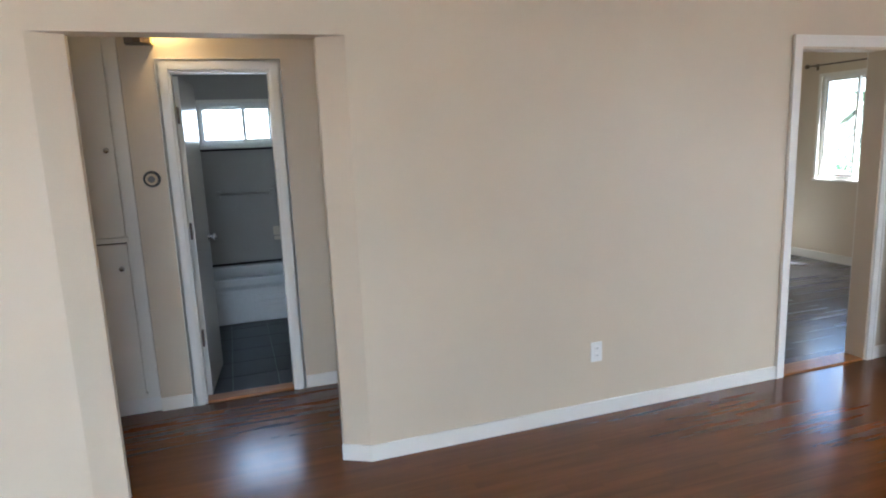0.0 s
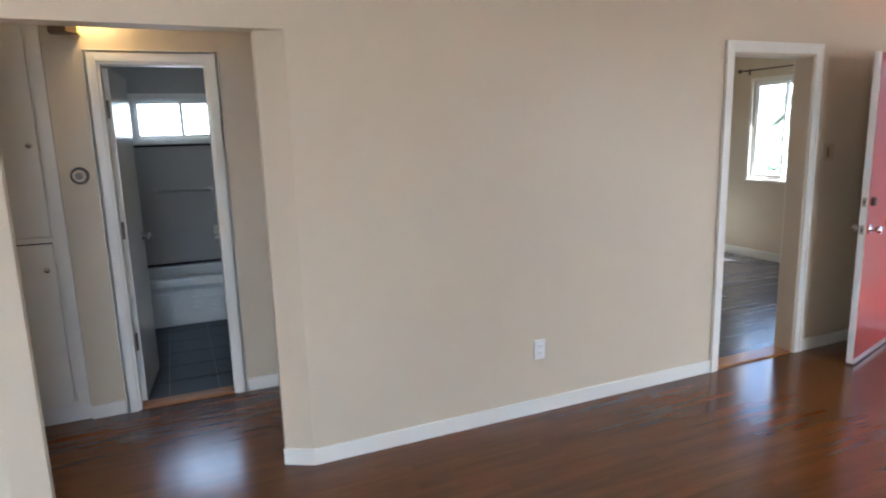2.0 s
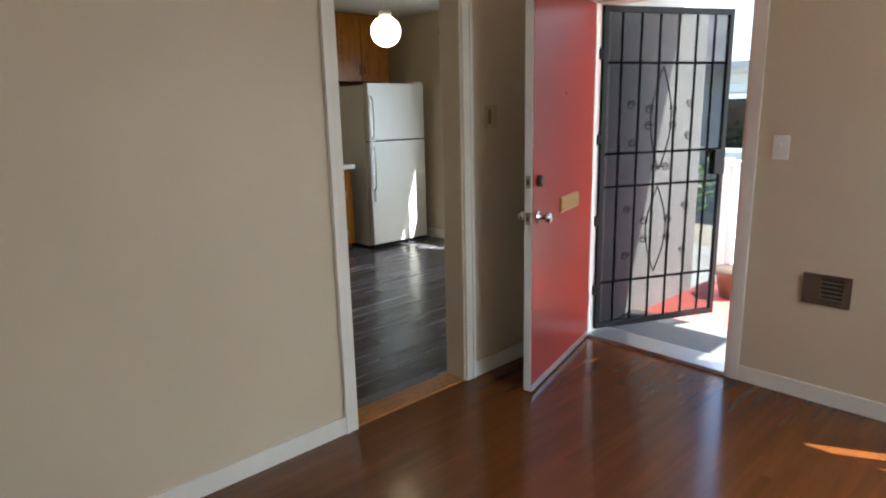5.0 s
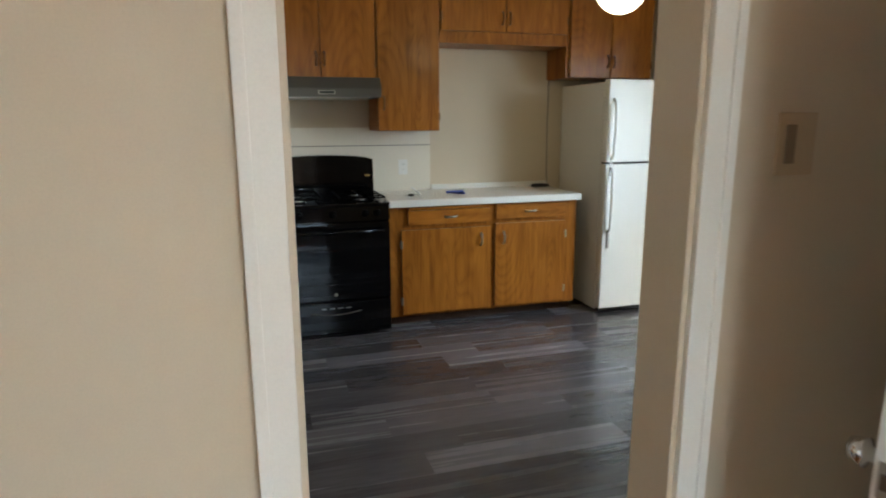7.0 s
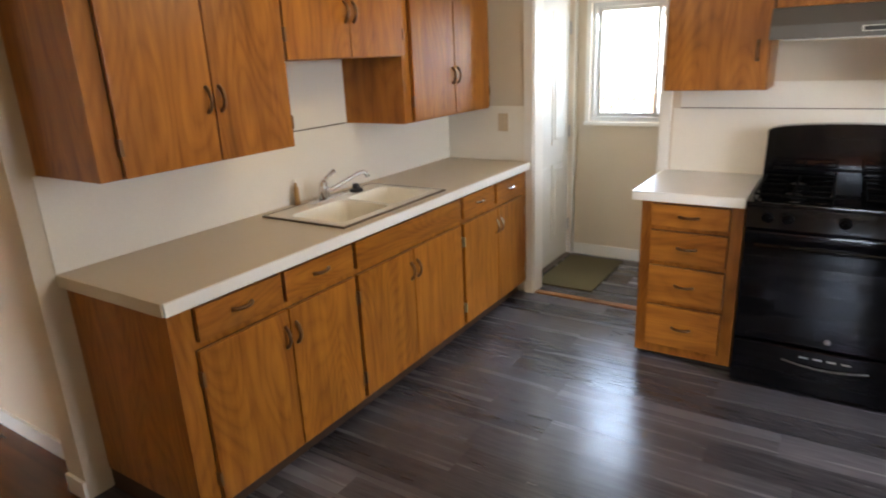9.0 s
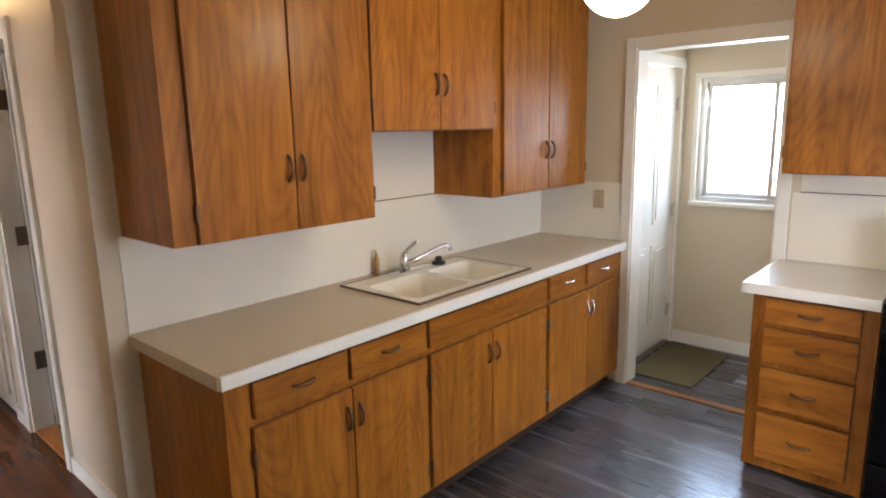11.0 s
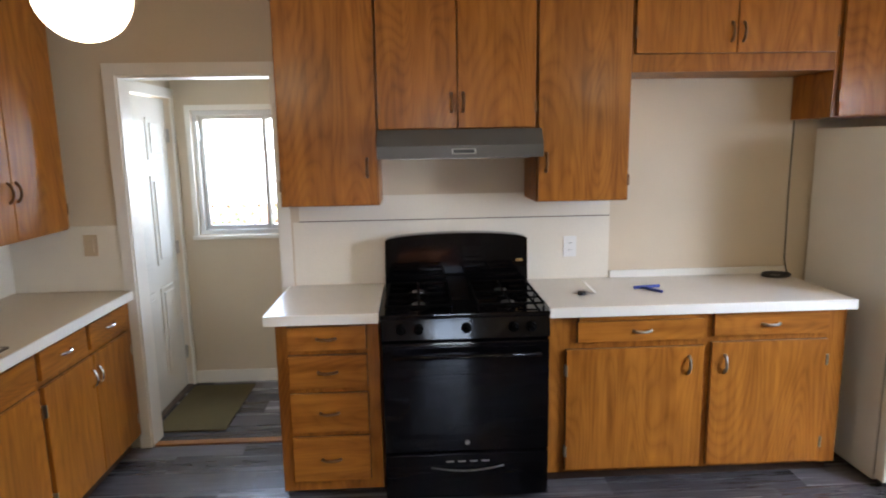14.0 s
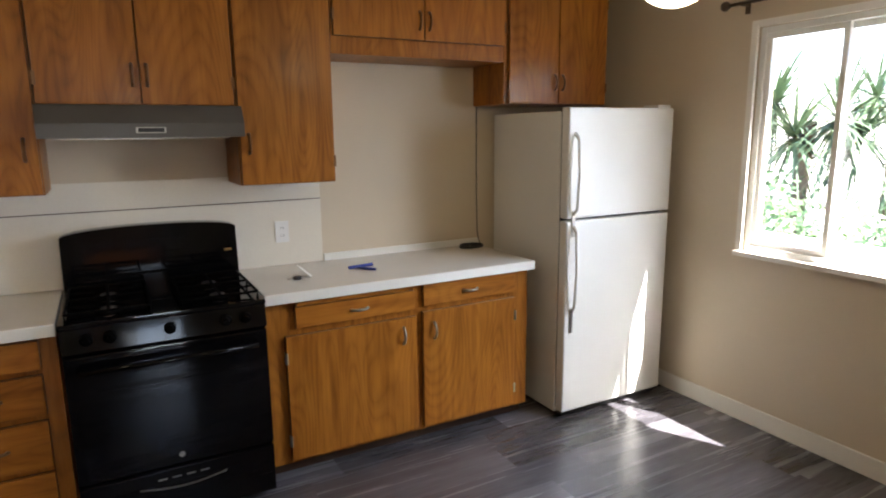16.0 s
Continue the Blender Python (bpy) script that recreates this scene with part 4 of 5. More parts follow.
# ---- globe lamps ----
for gx, gy, gz in ((1.99, 1.98, 2.055), (4.21, 1.56, 2.045)):
    gl = thing("pendant_lamp", (gx, gy, gz), "lit white glass globe pendant lamp", "pendant lamp", "kitchen globe lamps")
    bm = bmesh.new()
    ball(bm, (gx, gy, gz), 0.116, 32, 20)
    o = part("globe", bm, M_GLOBE, gl, "glowing opal glass globe", smooth=True)
    o.visible_shadow = False
    bm = bmesh.new()
    tube(bm, [(gx, gy, gz + 0.115), (gx, gy, gz + 0.15), (gx, gy, gz + 0.155), (gx, gy, H - 0.03)], [0.05, 0.045, 0.008, 0.008], 16)
    part("stem", bm, M_WHITEPL, gl, smooth=True)
    bm = bmesh.new()
    tube(bm, [(gx, gy, H - 0.035), (gx, gy, H - 0.001)], [0.045, 0.06], 20)
    part("canopy", bm, M_WHITEPL, gl)
    bulb("globe_bulb", (gx, gy, gz), GLOBE_W, (1.0, 0.76, 0.46), 0.11)


# ---- wall plates ----
def plate(name, kind, at, face, w, h, label, m):
    """A wall plate facing -y, +x or -x, with its sockets or toggle."""
    x, y, z = at
    t = thing(name, at, label, name.replace("_", " "))
    def bx(a0, a1, d0, d1, z0, z1):
        return {"-y": (x + a0, x + a1, y - d1, y - d0, z + z0, z + z1), "-x": (x - d1, x - d0, y + a0, y + a1, z + z0, z + z1), "+x": (x + d0, x + d1, y + a0, y + a1, z + z0, z + z1)}[face]
    bpart("plate", bx(-w / 2, w / 2, 0.0, 0.006, -h / 2, h / 2), m, t, "", 0.002)
    if kind == "outlet":
        for s in (-0.02, 0.02):
            k = bpart("socket", bx(-0.016, 0.016, 0.0062, 0.009, s - 0.014, s + 0.014), m, t, "", 0.002)
            for a in (-0.006, 0.006):
                bpart("slot", bx(a - 0.0012, a + 0.0012, 0.0088, 0.0094, s - 0.004, s + 0.006), M_DARK, k, "", 0)
    elif kind == "switch":
        bpart("toggle", bx(-0.005, 0.005, 0.006, 0.016, -0.002, 0.02), m, t, "", 0.001)
    elif kind == "rocker":
        bpart("rocker", bx(-0.016, 0.016, 0.006, 0.010, -0.033, 0.033), m, t, "", 0.002)
    elif kind == "box":
        bpart("cover", bx(-w * 0.32, -w * 0.06, 0.006, 0.010, -h * 0.31, h * 0.31), M_INSERT, t, "brown recessed insert", 0.002)
    return t


plate("electric_outlet", "outlet", (3.665, 3.643, 1.097), "-y", 0.072, 0.115, "white double outlet on the splashback", M_WHITEPL)
plate("light_switch", "rocker", (1.086, 3.642, 1.165), "-y", 0.072, 0.115, "tan switch plate on the splashback", M_TAN)
ORIGIN = Vector((0, 0, 0))
plate("electric_outlet", "outlet", (1.315, 0.0, 0.382), "-y", 0.072, 0.115, "white double outlet low on the wall", M_WHITEPL)
plate("electric_outlet", "outlet", (4.45, -2.09, 0.362), "-x", 0.072, 0.115, "white double outlet below the window", M_WHITEPL)
plate("light_switch", "switch", (4.45, -1.152, 1.235), "-x", 0.072, 0.115, "white switch beside the front door", M_WHITEPL)
plate("door_chime", "box", (3.642, 0.0, 1.41), "-y", 0.09, 0.118, "tan wall plate with a brown insert", M_TAN)

ORIGIN = KITCHEN
# ---- things on the counter ----
k = thing("key_bunch", (3.645, 3.315, 0.9145), "bunch of keys with a white tag", "keys")
bm = boxes((3.642, 3.722, 3.285, 3.335, 0.9146, 0.922))
bmesh.ops.rotate(bm, verts=bm.verts[:], cent=(3.68, 3.31, 0.917), matrix=Matrix.Rotation(0.75, 3, "Y"))
bmesh.ops.translate(bm, verts=bm.verts[:], vec=(0, 0, 0.0285))
part("tag", bm, M_WHITEPL, k, "white plastic tag", 0.002)
for i, (dx, dy, a) in enumerate(((-0.03, 0.0, 0.3), (-0.02, -0.02, 1.2), (0.0, -0.03, 2.1))):
    bm = boxes((3.60, 3.655, 3.311, 3.318, 0.915, 0.918), (3.645, 3.672, 3.303, 3.326, 0.915, 0.918))
    bmesh.ops.rotate(bm, verts=bm.verts[:], cent=(3.66, 3.315, 0.916), matrix=Matrix.Rotation(a, 3, "Z"))
    bmesh.ops.translate(bm, verts=bm.verts[:], vec=(dx * 0.3, dy * 0.3, 0.003 * i))
    part("key", bm, M_STEEL, k)
bm = bmesh.new()
tube(bm, [(3.635, 3.27, 0.915), (3.635, 3.27, 0.93)], 0.02, 16)
part("fob", bm, M_DARK, k, "black round fob")
s = thing("marker_pen", (3.99, 3.33, 0.9145), "blue pen with its clip lying crossed", "pen")
bm = bmesh.new()
tube(bm, [(3.93, 3.355, 0.923), (4.07, 3.375, 0.923)], 0.0085, 10)
part("barrel", bm, M_BLUE, s)
bm = bmesh.new()
tube(bm, [(3.985, 3.36, 0.92), (4.01, 3.29, 0.9215), (4.04, 3.255, 0.9215)], 0.007, 8)
part("clip", bm, M_BLUE, s)
c = thing("power_cord", (4.79, 3.56, 0.9145), "coiled dark power cord running down the wall", "cord")
bm = bmesh.new()
tube(bm, [(4.79 + 0.075 * math.cos(a), 3.54 + 0.05 * math.sin(a), 0.919 + 0.003 * a / 3) for a in [i * 0.35 for i in range(44)]], 0.005, 6)
part("coil", bm, M_DARK, c)
bm = bmesh.new()
tube(bm, [(4.86, 3.55, 0.93), (4.885, 3.61, 0.95), (4.89, 3.636, 1.0), (4.888, 3.6425, 1.4), (4.89, 3.6425, 1.76)], 0.0035, 6)
part("lead", bm, M_CORD, c)

ORIGIN = Vector((0, 0, 0))


# ---- front door ----
HY, HX = -0.1, 4.436
ang = math.atan2(-0.359 + 0.1, 3.54 - HX)
dirv, nrm = Vector((math.cos(ang), math.sin(ang), 0)), Vector((-math.sin(ang), math.cos(ang), 0))
if nrm.y > 0:
    nrm = -nrm


def leaf(bm_boxes, hinge, d, n):
    """Boxes given as length, outward thickness, height, turned to a door leaf's line."""
    bm = boxes(*bm_boxes)
    m = Matrix(((d.x, n.x, 0, hinge[0]), (d.y, n.y, 0, hinge[1]), (0, 0, 1, 0), (0, 0, 0, 1)))
    bm.transform(m)
    return bm


def leaf_tube(pts, r, hinge, d, n, k=12):
    bm = bmesh.new()
    tube(bm, [(hinge[0] + d.x * p[0] + n.x * p[1], hinge[1] + d.y * p[0] + n.y * p[1], p[2]) for p in pts], r, k)
    return bm


hg = (HX, HY)
fd = thing("door_1", (HX, HY, 0.0), "red painted front door standing open, brass mail slot", "door", kind="structure")
part("leaf", leaf([(0, 0.93, -0.04, 0.0, 0.012, 2.03)], hg, dirv, nrm), M_WHITE, fd, "cream door edges", 0.002)
part("panel", leaf([(0.004, 0.926, 0.0002, 0.003, 0.016, 2.026)], hg, dirv, nrm), M_RED, fd, "glossy red painted outer face", 0.001)
part("sweep", leaf([(0.0, 0.93, 0.0005, 0.008, 0.012, 0.045)], hg, dirv, nrm), M_ALU, fd, "metal weather strip", 0.001)
for z, r in ((1.10, 0.022),):
    part("deadbolt", leaf_tube([(0.86, 0.003, z), (0.86, 0.022, z), (0.86, 0.03, z)], [0.03, 0.029, 0.022], hg, dirv, nrm, 20), M_BROWNPL, fd, "dark bronze deadbolt")
kn = part("door_handle", leaf_tube([(0.86, 0.003, 0.92), (0.86, 0.010, 0.92), (0.86, 0.012, 0.92), (0.86, 0.04, 0.92), (0.86, 0.048, 0.92), (0.86, 0.065, 0.92), (0.86, 0.075, 0.92)], [0.033, 0.032, 0.014, 0.012, 0.026, 0.027, 0.018], hg, dirv, nrm, 20), M_CHROME, fd, "chrome door knob", smooth=True)
part("inner_knob", leaf_tube([(0.86, -0.04, 0.92), (0.86, -0.07, 0.92), (0.86, -0.075, 0.92), (0.86, -0.1, 0.92)], [0.014, 0.012, 0.026, 0.02], hg, dirv, nrm, 16), M_CHROME, fd, smooth=True)
for z in (1.10, 0.92):
    part("latch_plate", leaf([(0.9302, 0.932, -0.032, -0.008, z - 0.03, z + 0.03)], hg, dirv, nrm), M_STEEL, fd, "metal latch plate")
    part("latch", leaf([(0.932, 0.938, -0.026, -0.014, z - 0.012, z + 0.012)], hg, dirv, nrm), M_BROWNPL, fd)
ms = part("mail_slot", leaf([(0.27, 0.55, 0.003, 0.012, 0.892, 0.978)], hg, dirv, nrm), M_BRASS, fd, "ribbed brass mail slot", 0.003)
for i in range(4):
    part("rib", leaf([(0.275, 0.545, 0.012, 0.018, 0.902 + 0.018 * i, 0.913 + 0.018 * i)], hg, dirv, nrm), M_BRASS, ms, "", 0.002)
part("peephole", leaf_tube([(0.49, 0.003, 1.52), (0.49, 0.007, 1.52)], 0.009, hg, dirv, nrm, 14), M_CHROME, fd)
for z in (0.25, 1.02, 1.8):
    part("hinge", leaf([(-0.012, 0.004, -0.044, 0.004, z - 0.05, z + 0.05)], hg, dirv, nrm), M_STEEL, fd)

# ---- security gate ----
gh = (4.505, -0.106)
ga = radians(-26)
gd, gn = Vector((math.cos(ga), math.sin(ga), 0)), Vector((math.sin(ga), -math.cos(ga), 0))
gt = thing("security_gate", (gh[0], gh[1], 0.04), "black wrought-iron security gate standing ajar", "gate")
GW = 0.92
part("gate_frame", leaf([(0, 0.03, -0.015, 0.015, 0.04, 2.02), (GW - 0.03, GW, -0.015, 0.015, 0.04, 2.02), (0.03, GW - 0.03, -0.015, 0.015, 0.04, 0.075), (0.03, GW - 0.03, -0.015, 0.015, 1.985, 2.02)], gh, gd, gn), M_IRON, gt, bevel=0.002)
for i in range(1, 7):
    u = GW * i / 7
    part("bar", leaf([(u - 0.006, u + 0.006, -0.0055, 0.0055, 0.075, 1.985)], gh, gd, gn), M_IRON, gt)
for z in (0.34, 0.955, 1.16, 1.70):
    part("cross_bar", leaf([(0.03, GW - 0.03, -0.0125, -0.0057, z - 0.008, z + 0.008)], gh, gd, gn), M_IRON, gt)


def scroll(u, z, s, flip, turns=1.4):
    pts = []
    for i in range(16):
        a = i / 15 * turns * 2 * math.pi
        r = s * (1 - 0.7 * i / 15)
        pts.append((u + flip * (r * math.cos(a) - s), -0.014, z + r * math.sin(a)))
    return pts


for u, z, f in ((0.38, 0.72, 1), (0.50, 0.72, -1), (0.38, 0.60, 1), (0.50, 0.60, -1), (0.38, 1.42, 1), (0.50, 1.42, -1), (0.38, 1.32, 1), (0.50, 1.32, -1),
                (0.25, 1.45, 1), (0.27, 1.22, 1), (0.62, 1.25, -1), (0.62, 1.45, -1), (0.25, 0.8, 1), (0.63, 0.8, -1), (0.25, 0.5, 1), (0.63, 0.5, -1), (0.44, 1.06, 1), (0.46, 1.06, -1)):
    part("scroll", leaf_tube(scroll(u, z, 0.03, f), 0.0042, gh, gd, gn, 6), M_IRON, gt)
for sgn in (-1, 1):
    for zc, hh in ((1.36, 0.32), (0.66, 0.28)):
        pts = [(0.44 + sgn * 0.075 * math.sin(math.pi * i / 14), -0.014, zc - hh + 2 * hh * i / 14) for i in range(15)]
        part("curved_bar", leaf_tube(pts, 0.0042, gh, gd, gn, 6), M_IRON, gt)
part("mesh_screen", leaf([(0.028, GW - 0.028, 0.008, 0.009, 0.07, 1.99)], gh, gd, gn), M_SCREEN, gt, "dark see-through wire mesh")
lk = part("lock_box", leaf([(GW - 0.085, GW - 0.005, -0.028, 0.028, 1.0, 1.16)], gh, gd, gn), M_IRON, gt, "black lock box", 0.004)
part("gate_knob", leaf_tube([(GW - 0.06, -0.03, 1.13), (GW - 0.06, -0.05, 1.13), (GW - 0.06, -0.056, 1.13), (GW - 0.06, -0.08, 1.13)], [0.016, 0.012, 0.026, 0.022], gh, gd, gn, 16), M_CHROME, lk, "chrome knob")
part("keyhole_plate", leaf_tube([(GW - 0.06, -0.03, 1.04), (GW - 0.06, -0.034, 1.04)], 0.016, gh, gd, gn, 16), M_CHROME, lk)
for z in (0.3, 0.75, 1.25, 1.75):
    part("gate_hinge", leaf([(-0.022, 0.0, -0.014, 0.014, z - 0.03, z + 0.03)], gh, gd, gn), M_IRON, gt)

# ---- vent grille ----
vg = thing("wall_register", (4.449, -1.44, 0.57), "dark bronze metal heating vent in the wall", "vent")
part("frame", boxes((4.440, 4.4495, -1.515, -1.31, 0.495, 0.515), (4.440, 4.4495, -1.515, -1.31, 0.625, 0.645), (4.440, 4.4495, -1.515, -1.48, 0.515, 0.625), (4.440, 4.4495, -1.39, -1.31, 0.515, 0.625)), M_BROWNPL, vg, bevel=0.002)
part("backing", boxes((4.4475, 4.4494, -1.48, -1.39, 0.515, 0.625)), M_DARK, vg)
for i in range(5):
    bm = boxes((4.441, 4.447, -1.48, -1.39, 0.523 + 0.021 * i, 0.531 + 0.021 * i))
    part("slat", bm, M_STEEL, vg)

# ---- hall: built-in cabinet, thermostat, sconce ----
ORIGIN = Vector((0, 0.14, 0))
lc = thing("linen_cabinet", (-1.42, 1.1, 0.0), "white painted built-in linen cabinet, doors shut", "cabinet")
part("body", boxes((-1.748, -1.087, 1.0, 1.40, 0.012, 2.438)), M_TRIM, lc)
part("face_frame", boxes((-1.748, -1.70, 0.972, 1.0, 0.1, 2.438), (-1.15, -1.087, 0.972, 1.0, 0.1, 2.438), (-1.70, -1.15, 0.972, 1.0, 1.075, 1.105), (-1.70, -1.15, 0.972, 1.0, 2.40, 2.438), (-1.70, -1.15, 0.972, 1.0, 0.1, 0.13)), M_TRIM, lc, bevel=0.003)
part("plinth", boxes((-1.748, -1.087, 0.99, 1.0, 0.0, 0.1)), M_WHITE, lc)
for z0, z1, kz in ((0.134, 1.068, 0.925), (1.112, 2.396, 1.61)):
    d = part("door", boxes((-1.69, -1.16, 0.954, 0.9715, z0, z1)), M_TRIM, lc, bevel=0.004)
    bm = bmesh.new()
    tube(bm, [(-1.20, 0.954, kz), (-1.20, 0.944, kz), (-1.20, 0.94, kz), (-1.20, 0.925, kz)], [0.009, 0.008, 0.016, 0.013], 16)
    part("knob", bm, M_CHROME, d, "small chrome knob", smooth=True)
# dark strip on the rail paints the shade above the lower door
part("shadow_gap", boxes((-1.69, -1.16, 0.968, 0.9718, 1.069, 1.075)), M_GAP, lc)
th = thing("thermostat", (-0.985, 0.98, 1.435), "round thermostat with a dark ring", "thermostat")
for nm, r, d0, d1, m in (("base_ring", 0.048, 0.0, 0.018, M_DARK), ("dial", 0.034, 0.018, 0.032, M_TAN), ("face", 0.020, 0.032, 0.036, M_HOOD)):
    bm = bmesh.new()
    tube(bm, [(-0.985, 0.979 - d0, 1.435), (-0.985, 0.979 - d1, 1.435)], [r, r * 0.94], 28)
    part(nm, bm, m, th)
sc = thing("wall_sconce", (-0.965, 0.98, 2.19), "dark wooden wall sconce with amber glow", "wall lamp")
bm = bmesh.new()
prism(bm, [(-1.035, 0.978), (-1.035, 0.90), (-0.985, 0.855), (-0.945, 0.855), (-0.90, 0.90), (-0.90, 0.978)], "z", 2.19, 2.39)
part("shade", bm, M_BROWNPL, sc, "", 0.004)
bpart("lit_edge", (-0.899, -0.889, 0.89, 0.977, 2.195, 2.385), M_AMBER, sc, "amber glowing glass edge", 0.002)
bulb("sconce_bulb", (-0.83, 0.86, 2.32), 0.42, (1.0, 0.66, 0.28), 0.03)

# ---- bathroom ----
bd = thing("door_2", (-0.812, 1.09, 0.0), "white bathroom door standing open", "door", kind="structure")
bh, bdir = (-0.808, 1.085), Vector((0.10, 1.0, 0)).normalized()
bn = Vector((1.0, -0.10, 0)).normalized()
part("leaf", leaf([(0, 0.60, -0.018, 0.018, 0.014, 2.03)], bh, bdir, bn), M_DOORPAINT, bd, bevel=0.003)
for sgn in (-1, 1):
    part("knob", leaf_tube([(0.54, 0.018 * sgn, 0.98), (0.54, 0.024 * sgn, 0.98), (0.54, 0.05 * sgn, 0.98), (0.54, 0.055 * sgn, 0.98), (0.54, 0.078 * sgn, 0.98)], [0.03, 0.012, 0.012, 0.027, 0.02], bh, bdir, bn, 18), M_CHROME, bd, "chrome knob", smooth=True)
for z in (0.41, 1.10, 1.80):
    bpart("hinge", (-0.8145, -0.802, 1.03, 1.082, z - 0.05, z + 0.05), M_BROWNPL, bd, "dark hinge", 0.002)
ORIGIN = Vector((0, 0, 0))
tb = thing("bathtub", (-0.24, 3.24, 0.0), "white enamel bathtub with a ribbed apron", "bathtub")
bm = bmesh.new()
prism(bm, [(2.90, 0.004), (2.90, 0.32), (2.872, 0.36), (2.872, 0.425), (2.96, 0.425), (2.96, 0.004)], "x", -0.998, 0.628)
part("apron", bm, M_TUB, tb, bevel=0.006)
part("rim", boxes((-0.998, 0.628, 3.50, 3.598, 0.30, 0.425), (-0.998, -0.90, 2.961, 3.50, 0.30, 0.425), (0.53, 0.628, 2.961, 3.50, 0.30, 0.425)), M_TUB, tb, bevel=0.006)
part("basin", boxes((-0.90, 0.53, 2.961, 3.50, 0.05, 0.09)), M_TUB, tb)
for z in (0.14, 0.19, 0.24):
    bpart("rib", (-0.45, 0.40, 2.888, 2.902, z - 0.012, z + 0.012), M_TUB, tb, "", 0.005)
bpart("apron_panel", (-0.998, -0.62, 2.885, 2.901, 0.01, 0.30), M_TUB, tb, "", 0.006)
part("tile_surround", boxes((-0.999, 0.629, 3.588, 3.5995, 0.45, 1.565)), M_BATHWALL, tagged(thing("tub_surround", (-0.24, 3.59, 0.45), "grey tub surround panel with dark bottom seam", "wall panel")))
part("seam", boxes((-0.999, 0.629, 3.586, 3.5995, 0.4255, 0.449)), M_DARK, bpy.data.objects["tub_surround"])
part("seam", boxes((-0.90, 0.529, 3.586, 3.5995, 1.5655, 1.585)), M_DARK, bpy.data.objects["tub_surround"])
tw = thing("towel_bar", (-0.43, 3.56, 1.14), "chrome towel bar on the grey wall", "towel bar")
bm = bmesh.new()
tube(bm, [(-0.69, 3.53, 1.145), (-0.16, 3.53, 1.14)], 0.011, 10)
part("bar", bm, M_STEEL, tw, smooth=True)
for x in (-0.68, -0.17):
    bpart("post", (x - 0.022, x + 0.022, 3.52, 3.587, 1.11, 1.175), M_STEEL, tw, "", 0.006)
sd = thing("soap_dish", (-0.12, 3.56, 0.71), "white ceramic soap dish on the wall", "soap dish")
bpart("dish", (-0.19, -0.05, 3.50, 3.587, 0.66, 0.70), M_PORCELAIN, sd, "", 0.01)
bpart("back", (-0.19, -0.05, 3.575, 3.587, 0.70, 0.79), M_PORCELAIN, sd, "", 0.005)

# ---- back entry ----
ORIGIN = KITCHEN
nd = thing("door_3", (1.18, 4.21, 0.0), "white six-panel back door, shut", "door", kind="structure")
part("leaf", boxes((1.135, 1.172, 3.845, 4.575, 0.012, 1.985)), M_DOORPAINT, nd, bevel=0.003)
for y0, y1 in ((3.94, 4.17), (4.25, 4.48)):
    for z0, z1 in ((0.20, 0.78), (0.93, 1.50), (1.60, 1.86)):
        bm = bmesh.new()
        prism(bm, [(y0, z0), (y1, z0), (y1, z1), (y0, z1)], "x", 1.1715, 1.180)
        p = part("moulding", bm, M_DOORPAINT, nd, bevel=0.002)
        part("raised_panel", boxes((1.1802, 1.189, y0 + 0.035, y1 - 0.035, z0 + 0.035, z1 - 0.035)), M_DOORPAINT, p, bevel=0.0045)
bm = bmesh.new()
tube(bm, [(1.172, 3.91, 0.93), (1.18, 3.91, 0.93), (1.205, 3.91, 0.93), (1.21, 3.91, 0.93), (1.235, 3.91, 0.93)], [0.03, 0.012, 0.012, 0.027, 0.02], 18)
part("knob", bm, M_CHROME, nd, "chrome knob", smooth=True)
for z in (0.25, 1.0, 1.75):
    bpart("hinge", (1.172, 1.186, 4.57, 4.60, z - 0.045, z + 0.045), M_STEEL, nd, "", 0.002)
trim("casing_back_door", [(1.206, 1.222, 3.785, 3.84, 0, 2.055), (1.206, 1.222, 4.58, 4.619, 0, 2.055), (1.206, 1.222, 3.84, 4.58, 1.99, 2.055)], "white painted back door casing")
trim("threshold_back_door", [(1.08, 1.2058, 3.8452, 4.5748, -0.02, 0.0105)], "dark metal back door threshold", M_BROWNPL)
dm = thing("door_mat", (1.44, 4.17, 0.0), "olive-brown coir door mat", "door mat")
bpart("fibre_top", (1.235, 1.655, 3.82, 4.53, 0.0005, 0.012), M_MAT, dm, "", 0.003)

ORIGIN = Vector((0, 0, 0))
# ---- outside: porch, railing, neighbours, planting ----
slab("porch_floor", 4.6, 6.6, -2.6, 0.0, -0.5, -0.06, M_REDFLOOR, "red painted porch floor with worn patches", "porch")
slab("porch_step", 4.6, 5.2, -1.2, -0.002, -0.06, -0.02, M_STEP, "grey concrete landing at the door", "porch")
slab("path", 6.6, 9.5, -12, 12, -0.52, -0.46, M_CONCRETE, "pale concrete path beside the house", "path")
rl = thing("porch_railing", (6.5, -1.2, -0.06), "white painted wooden porch railing", "railing")
for y in (-2.5, -1.25, -0.06):
    bpart("post", (6.44, 6.54, y - 0.05, y + 0.05, -0.06, 1.0), M_WHITE, rl, "", 0.004)
bpart("top_rail", (6.43, 6.55, -2.55, 0.0, 0.94, 0.985), M_WHITE, rl, "", 0.004)
bpart("bottom_rail", (6.46, 6.52, -2.5, 0.0, 0.03, 0.09), M_WHITE, rl, "", 0.004)
for i in range(14):
    y = -2.35 + 0.17 * i
    bpart("baluster", (6.47, 6.51, y - 0.03, y + 0.03, 0.09, 0.94), M_WHITE, rl, "", 0.003)
